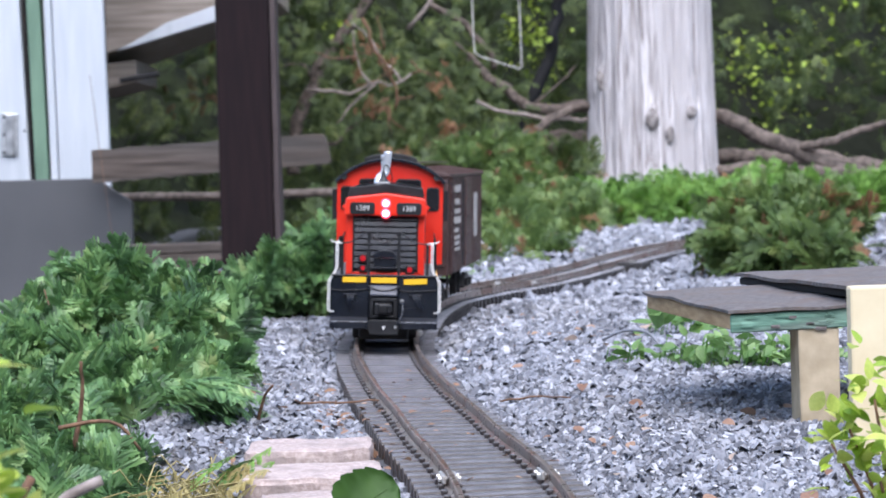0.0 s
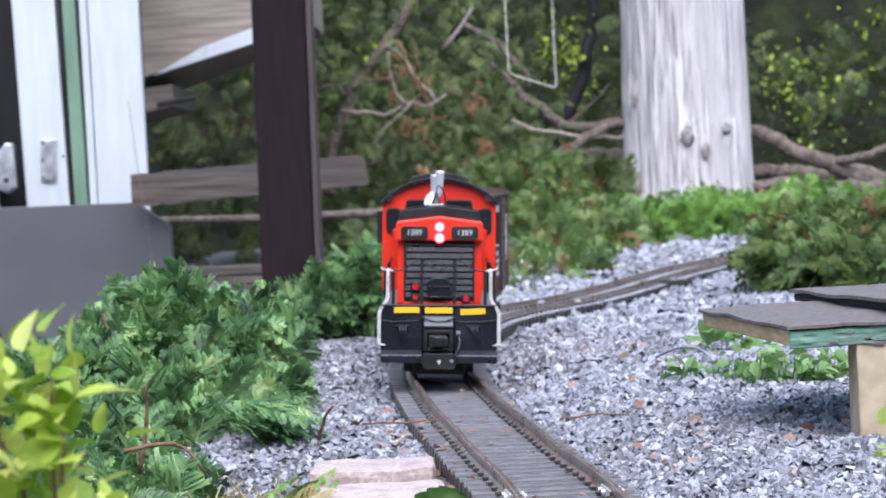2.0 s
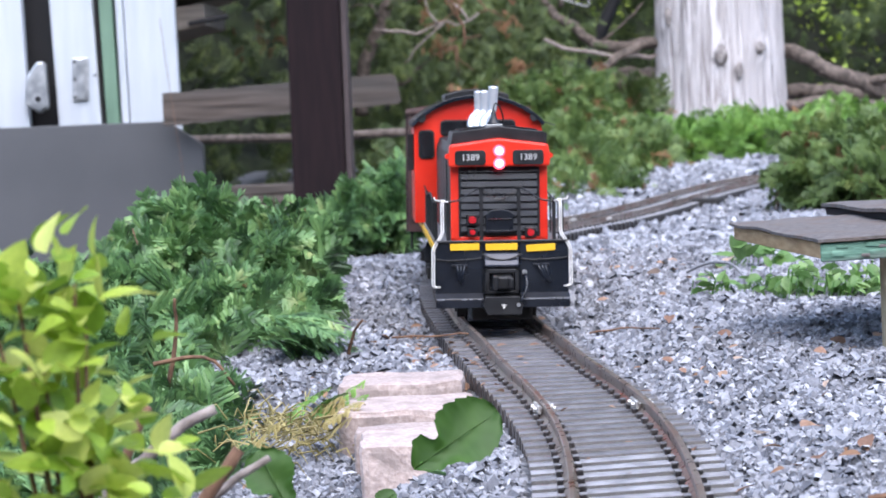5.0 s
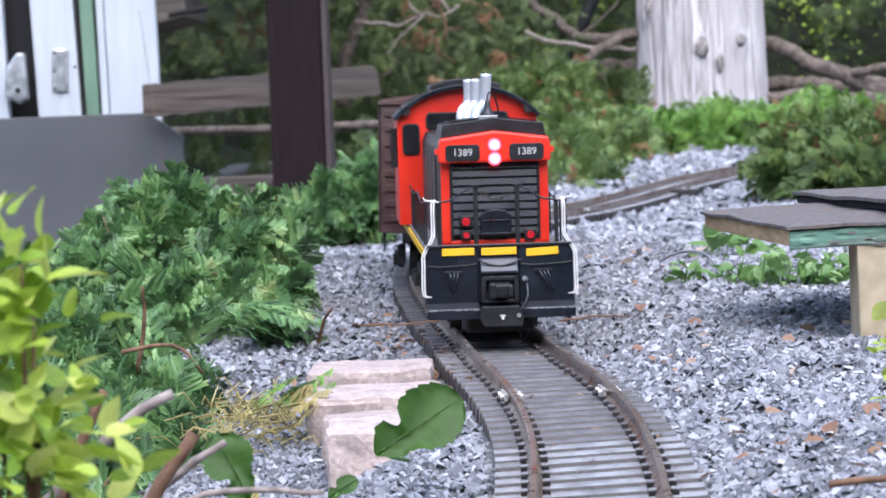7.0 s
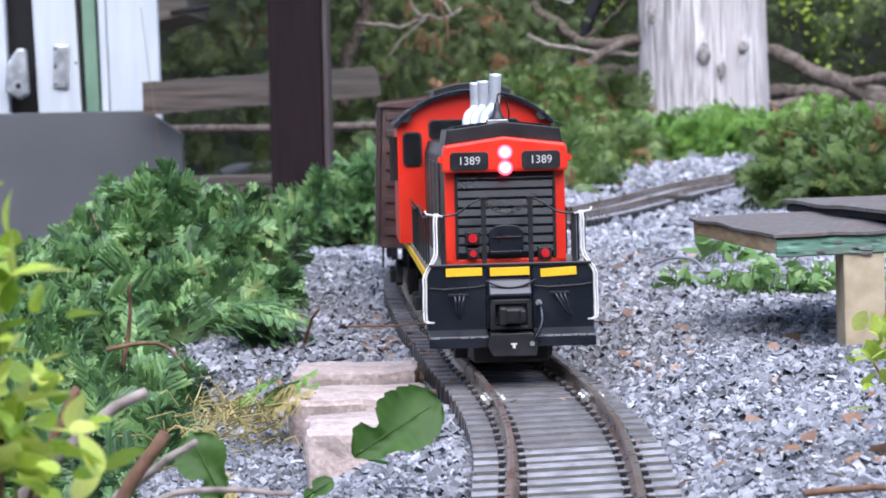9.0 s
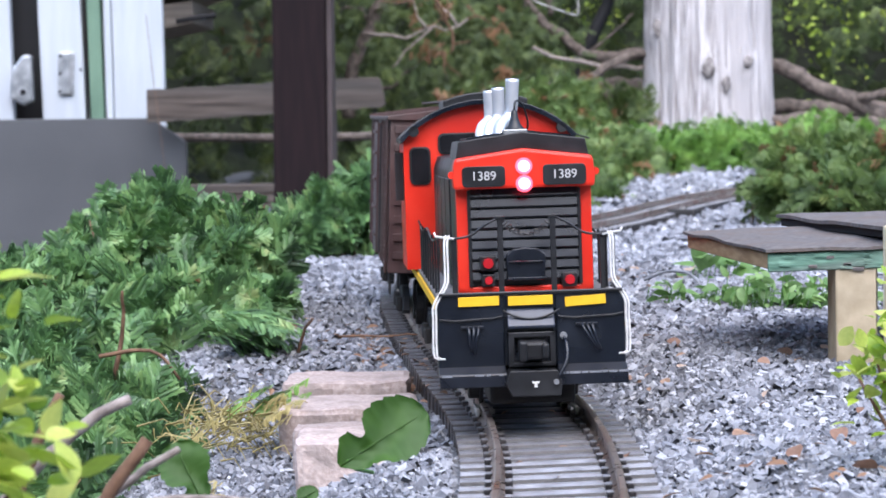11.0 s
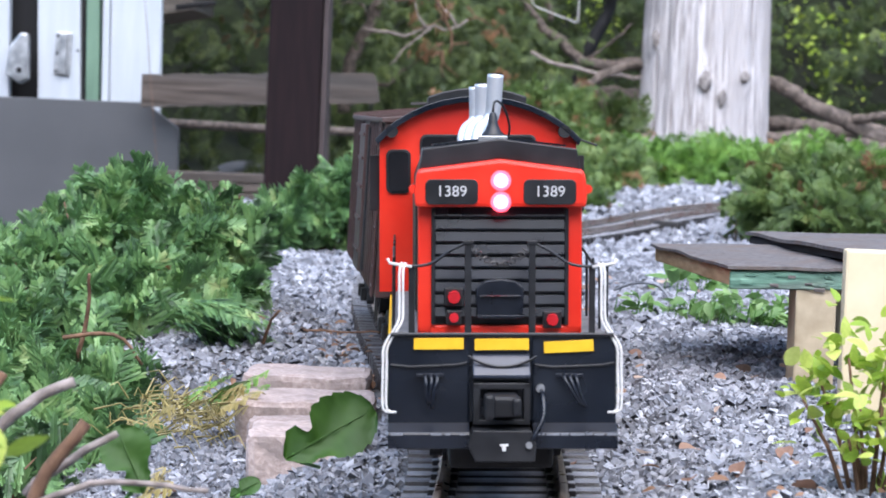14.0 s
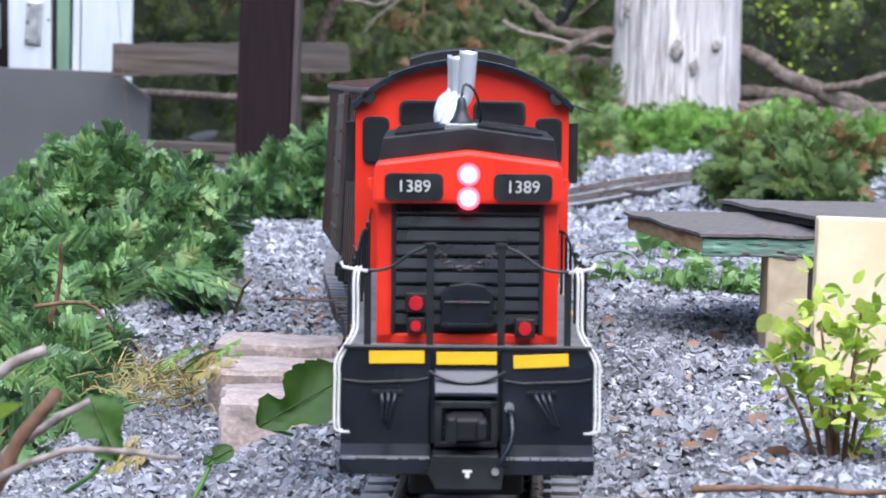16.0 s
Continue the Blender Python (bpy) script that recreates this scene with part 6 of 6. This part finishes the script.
M_weed_leaf = object_leaf("weed_leaf", ((0.0, (0.11, 0.22, 0.06)), (0.5, (0.18, 0.32, 0.10)), (1.0, (0.30, 0.43, 0.17))))
M_fallen_leaf = object_leaf("fallen_leaf", ((0.0, (0.26, 0.14, 0.09)), (0.5, (0.46, 0.28, 0.19)), (1.0, (0.60, 0.46, 0.36))))
LEAF_MESH = {m.name: [leaf_mesh(k, m) for k in range(3)] for m in (M_lime_leaf, M_weed_leaf, M_fallen_leaf)}

shrub("young shrub with yellow-green leaves close to the lens", (-0.125, 0.615, 0.0), [((-0.136, 0.605, 0.110), 4, 0.005), ((-0.122, 0.608, 0.110), 5, 0.005), ((-0.142, 0.61, 0.097), 7, 0.007), ((-0.131, 0.61, 0.088), 8, 0.007), ((-0.120, 0.61, 0.099), 4, 0.005), ((-0.137, 0.605, 0.075), 10, 0.008), ((-0.120, 0.61, 0.068), 9, 0.007), ((-0.112, 0.61, 0.060), 8, 0.006), ((-0.126, 0.61, 0.055), 10, 0.009), ((-0.144, 0.61, 0.062), 10, 0.009)], 0.0128, 51, M_lime_leaf)
shrub("young yellow-green shrub growing from the gravel", (0.170, 0.945, 0.0), [((0.143, 0.937, 0.046), 4, 0.004), ((0.150, 0.94, 0.052), 5, 0.005), ((0.160, 0.94, 0.062), 7, 0.006), ((0.175, 0.94, 0.068), 7, 0.007), ((0.165, 0.94, 0.045), 7, 0.006), ((0.180, 0.94, 0.050), 8, 0.007), ((0.168, 0.94, 0.028), 7, 0.006), ((0.182, 0.94, 0.030), 8, 0.007), ((0.174, 0.935, 0.056), 8, 0.009), ((0.160, 0.935, 0.034), 6, 0.007)], 0.0100, 52, M_lime_leaf)


def weeds(label, seed, spots, size):
    rng = random.Random(seed)
    p0 = spots[0][0]
    ob = thing("weed_patch", label, "weeds", pose(p0[0], p0[1], ground_z(p0[0], p0[1])), "green weeds")
    b = ob.matrix_basis.translation
    for p, n, sp in spots:
        for k, m in leaf_rows(rng, [(tuple(Vector(p) - b), int(n * 2.4), sp)], size, 0.25):
            o2 = new("leaf", LEAF_MESH[M_weed_leaf.name][k])
            o2.parent, o2.matrix_basis = ob, Matrix([list(r) for r in m] + [[0, 0, 0, 1]])
            tip = m[:, 3]
            part("stalk", rod(B(), [(tip[0] - 0.003, tip[1] + 0.004, min(tip[2], 0.0) - 0.004), tuple(tip)], 0.0004, 4), M_weed, ob)


weeds("low green weeds growing beneath the stand", 61, [((0.155, 1.70, 0.026), 12, 0.008), ((0.125, 1.70, 0.028), 9, 0.007), ((0.185, 1.68, 0.027), 22, 0.010), ((0.210, 1.67, 0.027), 26, 0.010), ((0.235, 1.68, 0.026), 22, 0.009), ((0.170, 1.66, 0.032), 8, 0.006), ((0.255, 1.70, 0.026), 14, 0.009)], 0.0125)
weeds("broad green weed leaves behind the stand", 62, [((0.165, 1.95, 0.033), 4, 0.006), ((0.185, 1.96, 0.034), 5, 0.006), ((0.200, 2.10, 0.036), 4, 0.006)], 0.024)


LOBES = {False: (0.10, 0.34, 0.66, 0.72, 0.36, 0.30, 0.78, 0.84, 0.92, 0.98, 0.90, 0.72, 0.50, 0.22), True: (0.05, 0.18, 0.40, 0.52, 0.50, 0.58, 0.70, 0.78, 0.88, 0.96, 0.84, 0.64, 0.42, 0.18)}


def lobed_leaf(name, label, centre, length, width, along, normal, seed, stalk_to):
    """A broad ragged leaf: a grid over a lobed outline, curled a little, on a stalk."""
    rng = random.Random(seed)
    nu, nv = 44, 10
    verts, faces = [], []
    for i in range(nu + 1):
        u = i / nu
        for j in range(nv + 1):
            t = -1 + 2 * j / nv
            notch = np.interp(u, (0, 0.05, 0.14, 0.24, 0.31, 0.38, 0.43, 0.47, 0.52, 0.66, 0.80, 0.90, 0.96, 1.0), LOBES[t > 0])
            ragged = 1 - 0.11 * ((u * 8.5 + 0.3 * (t > 0)) % 1.0) * abs(t)
            x = t * width * 0.5 * notch * ragged
            z = 0.10 * width * t * t - 0.25 * length * (u - 0.35) ** 2 + 0.03 * width * math.sin(9 * u + 3 * t) - 0.022 * width * abs(math.sin(17 * u - 5 * abs(t))) * (1 - abs(t) * 0.5)
            verts.append((x, u * length, z))
    for i in range(nu):
        for j in range(nv):
            a = i * (nv + 1) + j
            faces.append((a, a + 1, a + nv + 2, a + nv + 1))
    ya = Vector(along).normalized()
    xa = ya.cross(Vector(normal)).normalized()
    za = xa.cross(ya)
    m = Matrix(((xa.x, ya.x, za.x, centre[0]), (xa.y, ya.y, za.y, centre[1]), (xa.z, ya.z, za.z, centre[2]), (0, 0, 0, 1)))
    ob = thing(name, label, "leaf", m, "green leaves")
    me = bpy.data.meshes.new("blade")
    me.from_pydata(verts, [], faces)
    for p in me.polygons:
        p.use_smooth = True
    me.materials.append(M_leaf)
    bl = new("blade", me)
    bl.parent = ob
    q = ob.matrix_basis.inverted() @ Vector(stalk_to)
    part("stalk", rod(B(), [(0, 0.004, -0.0005), (q.x * 0.5, q.y * 0.5, q.z * 0.5 + 0.002), q], 0.0009, 6), M_weed, ob, smooth=True)
    part("midrib", rod(B(), [(0, u * length, -0.25 * length * (u - 0.35) ** 2 + 0.0004) for u in np.linspace(0.02, 0.95, 9)], 0.0004, 5, 0.0002), M_leaf, ob, smooth=True)


lobed_leaf("green_leaf", "broad lobed dark green leaf over the pavers", (-0.0560, 0.990, 0.0080), 0.041, 0.030, (0.84, 0.10, 0.53), (0.1, -1.0, 0.40), 1, (-0.045, 1.03, 0.0))
lobed_leaf("green_leaf", "dark green leaf hanging by the twigs", (-0.0930, 0.8486, 0.0135), 0.025, 0.020, (-0.42, 0.15, 0.85), (0.1, -1.0, 0.25), 2, (-0.112, 0.86, 0.0))
lobed_leaf("green_leaf", "small green leaf by the gravel edge", (-0.072, 0.935, 0.000), 0.013, 0.009, (0.8, 0.1, 0.5), (0.0, -0.8, 0.6), 3, (-0.078, 0.93, -0.03))


def stick(label, pts, r, r2, seed, material, group="loose twigs"):
    o = Vector(pts[0])
    thing("twig", label, "twig", Matrix.Translation(o), group, bm=wiggly([Vector(p) - o for p in pts], r, r2, seed, 0.006, 0.0006), material=material, smooth=True)


stick("bare grey twig rising from the bush", [(-0.165, 0.835, 0.012), (-0.144, 0.829, 0.034), (-0.129, 0.830, 0.046), (-0.1195, 0.831, 0.0515), (-0.112, 0.831, 0.055)], 0.0026, 0.0018, 1, M_twig)
stick("snapped pale grey twig", [(-0.122, 0.78, 0.022), (-0.108, 0.78, 0.033), (-0.091, 0.78, 0.044)], 0.0017, 0.0011, 2, M_twig)
stick("long thin twig lying over the hollow", [(-0.125, 0.763, 0.016), (-0.107, 0.763, 0.025), (-0.090, 0.764, 0.029), (-0.060, 0.764, 0.027)], 0.0013, 0.0008, 3, M_twig)
stick("broken reddish brown stem", [(-0.122, 0.769, 0.010), (-0.112, 0.769, 0.032), (-0.100, 0.770, 0.048)], 0.0026, 0.0020, 4, M_brown_twig)
stick("broken reddish brown stem in the shrub", [(-0.150, 0.80, 0.02), (-0.140, 0.80, 0.045), (-0.131, 0.80, 0.062)], 0.0022, 0.0015, 5, M_brown_twig)
stick("brown branching twig in the cedar bush", [(-0.215, 1.44, 0.000), (-0.210, 1.44, 0.030), (-0.208, 1.43, 0.055)], 0.0016, 0.0009, 6, M_brown_twig)
stick("brown branching twig in the cedar bush", [(-0.222, 1.43, 0.014), (-0.200, 1.43, 0.018), (-0.184, 1.43, 0.012), (-0.176, 1.43, 0.0)], 0.0014, 0.0008, 7, M_brown_twig)
stick("thin dark twig lying on the gravel", [(-0.085, 1.46, 0.022), (-0.06, 1.45, 0.0225), (-0.035, 1.45, 0.023)], 0.0007, 0.0005, 8, M_brown_twig)
stick("fallen brown stick on the gravel", [(0.105, 0.845, 0.012), (0.135, 0.85, 0.0125), (0.165, 0.845, 0.013), (0.19, 0.84, 0.014)], 0.0013, 0.0009, 9, M_brown_twig)
stick("thin curved dark twig on the gravel", [(0.030, 1.44, 0.021), (0.055, 1.44, 0.023), (0.075, 1.43, 0.022)], 0.0006, 0.0004, 10, M_brown_twig)
stick("dead reddish twig under the sprig", [(-0.118, 1.55, 0.0), (-0.112, 1.54, 0.02), (-0.105, 1.53, 0.028)], 0.0012, 0.0008, 12, M_brown_twig)

bm = rod(B(), spline([(-0.026, 0.02, 0.002), (-0.012, 0.01, 0.008), (0.002, 0, 0.008), (0.010, -0.006, 0.001), (0.014, -0.010, -0.010)], 0.002), 0.0010, 8)
thing("grey_cable", "loop of grey cable sticking out of the gravel", "cable", pose(0.136, 1.74, 0.032), bm=bm, material=M_cable, smooth=True)


def build_sprigs():
    rng = random.Random(71)
    tv, tf = [t[0] for t in FINE], [t[1] for t in FINE]
    ob = thing("cedar_sprig", "low cedar sprig drooping over the gravel", "sprig", pose(-0.16, 1.55, 0.02))
    rows = []
    for _ in range(26):
        m = np.empty((3, 4))
        m[:, :3] = facing((rng.uniform(0.5, 1.0), rng.uniform(-0.5, 0.1), rng.uniform(-0.25, 0.12)), rng, 0.3) * rng.uniform(0.024, 0.040)
        m[:, 3] = (rng.uniform(-0.015, 0.018), rng.uniform(-0.03, 0.03), rng.uniform(-0.004, 0.012))
        rows.append((rng.randrange(6), m))
    scatter("foliage", tv, tf, rows, M_cedar, "", "", parent=ob)
    ob = thing("dry_grass", "clump of dry yellow straw beside the pavers", "dry grass", pose(-0.125, 1.30, -0.005), kind="stuff")
    bm = B()
    for _ in range(170):
        p = Vector((rng.gauss(-0.012, 0.016), rng.gauss(0, 0.035), rng.uniform(-0.016, 0.002)))
        d = Vector((rng.gauss(0.5, 0.6), rng.gauss(0, 0.6), abs(rng.gauss(0.25, 0.3)))).normalized() * rng.uniform(0.010, 0.026)
        rod(bm, [p, p + d * 0.6, p + d + Vector((0, 0, -0.008))], 0.0006, 3, 0.0002, False)
    part("blades", bm, M_straw, ob)
    for name, mt, n, cx, cy, sx, sy, zz in (("dry_sprays", M_straw, 11, 0.012, 0.0, 0.014, 0.022, 0.010), ("dry_sprays", M_straw, 4, 0.012, -0.20, 0.006, 0.01, -0.004), ("dying_sprays", M_hedge, 9, 0.020, 0.025, 0.010, 0.02, 0.014)):
        rows = []
        for _ in range(n):
            m = np.empty((3, 4))
            m[:, :3] = facing((rng.uniform(-1.0, -0.5), rng.uniform(-0.6, 0.1), rng.uniform(-0.45, -0.1)), rng, 0.4) * rng.uniform(0.012, 0.022)
            m[:, 3] = (rng.gauss(cx, sx), rng.gauss(cy, sy), rng.uniform(zz - 0.010, zz))
            rows.append((rng.randrange(6), m))
        scatter(name, tv, tf, rows, mt, "", "", parent=ob)


build_sprigs()


def build_fallen():
    rng = random.Random(81)
    spots = [(0.085, 1.568), (0.0995, 1.282), (0.058, 1.311), (0.07, 1.42), (0.095, 1.10), (0.115, 1.06), (0.105, 0.98), (0.125, 0.99), (0.08, 1.2), (0.135, 1.18), (0.16, 1.36), (0.12, 1.7), (0.045, 1.75), (0.09, 1.9), (0.16, 2.0),
             (0.20, 2.4), (0.12, 2.3), (-0.075, 1.62), (-0.085, 1.48), (-0.09, 1.44), (-0.12, 1.70), (-0.13, 1.66), (-0.07, 1.9), (0.15, 1.05), (0.17, 1.12), (0.06, 1.02), (0.105, 1.45), (0.075, 1.35), (0.14, 1.28), (0.18, 1.9), (0.1, 2.7), (0.22, 2.9), (-0.06, 1.52), (0.14, 0.93), (0.06, 0.93), (-0.15, 1.25), (-0.12, 1.16), (0.185, 1.38)]
    for x, y in spots:
        ob = new("fallen_leaf", LEAF_MESH[M_fallen_leaf.name][rng.randrange(3)])
        s = rng.uniform(0.006, 0.013)
        e = Euler((rng.uniform(-0.4, 0.4), rng.uniform(-0.5, 0.5), rng.uniform(0, 6.28)))
        ob.matrix_basis = Matrix.LocRotScale((x, y, ground_z(x, y) + 0.0055), e, (s * rng.uniform(0.9, 1.5), s, s))
        tagged(ob, "curled brown fallen leaf on the gravel", "leaf", "fallen leaves")
    for x, y in ((-0.004, 1.545), (-0.024, 1.55), (-0.012, 1.63)):
        ob = new("fallen_leaf", LEAF_MESH[M_fallen_leaf.name][1])
        ob.matrix_basis = Matrix.LocRotScale((x, y, rail_z(y) - 0.006), Euler((0.2, 0.1, x * 300)), (0.009, 0.008, 0.008))
        tagged(ob, "small pale leaf fallen between the rails", "leaf", "fallen leaves")


build_fallen()


def build_litter():
    rng = random.Random(91)
    rows = []
    for cx, cy, n, sx, sy in ((-0.075, 1.475, 90, 0.030, 0.020), (-0.065, 1.60, 50, 0.02, 0.05), (-0.09, 1.75, 30, 0.03, 0.08), (0.09, 1.95, 30, 0.05, 0.1), (0.12, 2.3, 30, 0.06, 0.12), (-0.045, 1.40, 40, 0.012, 0.05), (0.13, 0.95, 20, 0.03, 0.04), (0.09, 1.3, 30, 0.05, 0.2)):
        for _ in range(n):
            x, y = rng.gauss(cx, sx), rng.gauss(cy, sy)
            m = np.empty((3, 4))
            s = rng.uniform(0.003, 0.009)
            m[:, :3] = turn(rng, 0.5) @ np.diag((s * rng.uniform(0.3, 1.0), s, s))
            m[:, 3] = (x, y, max(ground_z(x, y), rail_z(y) - 0.012 if abs(x - track_x(y)) < 0.04 else -1) + 0.004)
            rows.append((rng.randrange(3), m))
    scatter("leaf_litter", [t[0] for t in LEAF], [t[1] for t in LEAF], rows, M_fallen, "brown leaf litter scattered beside the track", "leaf litter")


build_litter()


def build_switch():
    x, y = 0.262, 3.72
    sw = thing("switch_stand", "black track switch motor beside the rails", "switch", pose(x, y, ground_z(x, y), 0, 0, -28))
    part("motor_box", box(B(), -0.030, 0.045, -0.018, 0.012, 0.004, 0.020, 0.003), M_truck, sw)
    part("base_plate", box(B(), -0.055, 0.060, -0.024, 0.018, 0.0, 0.005, 0.001), M_truck, sw)
    part("lever", rod(B(), [(-0.045, 0.0, 0.006), (-0.070, 0.004, 0.010)], 0.003, 8), M_truck, sw)
    part("screw", disc(B(), (0.02, -0.004, 0.020), 0.004, "z", 0.003, 10), M_joint, sw)


build_switch()

motions()
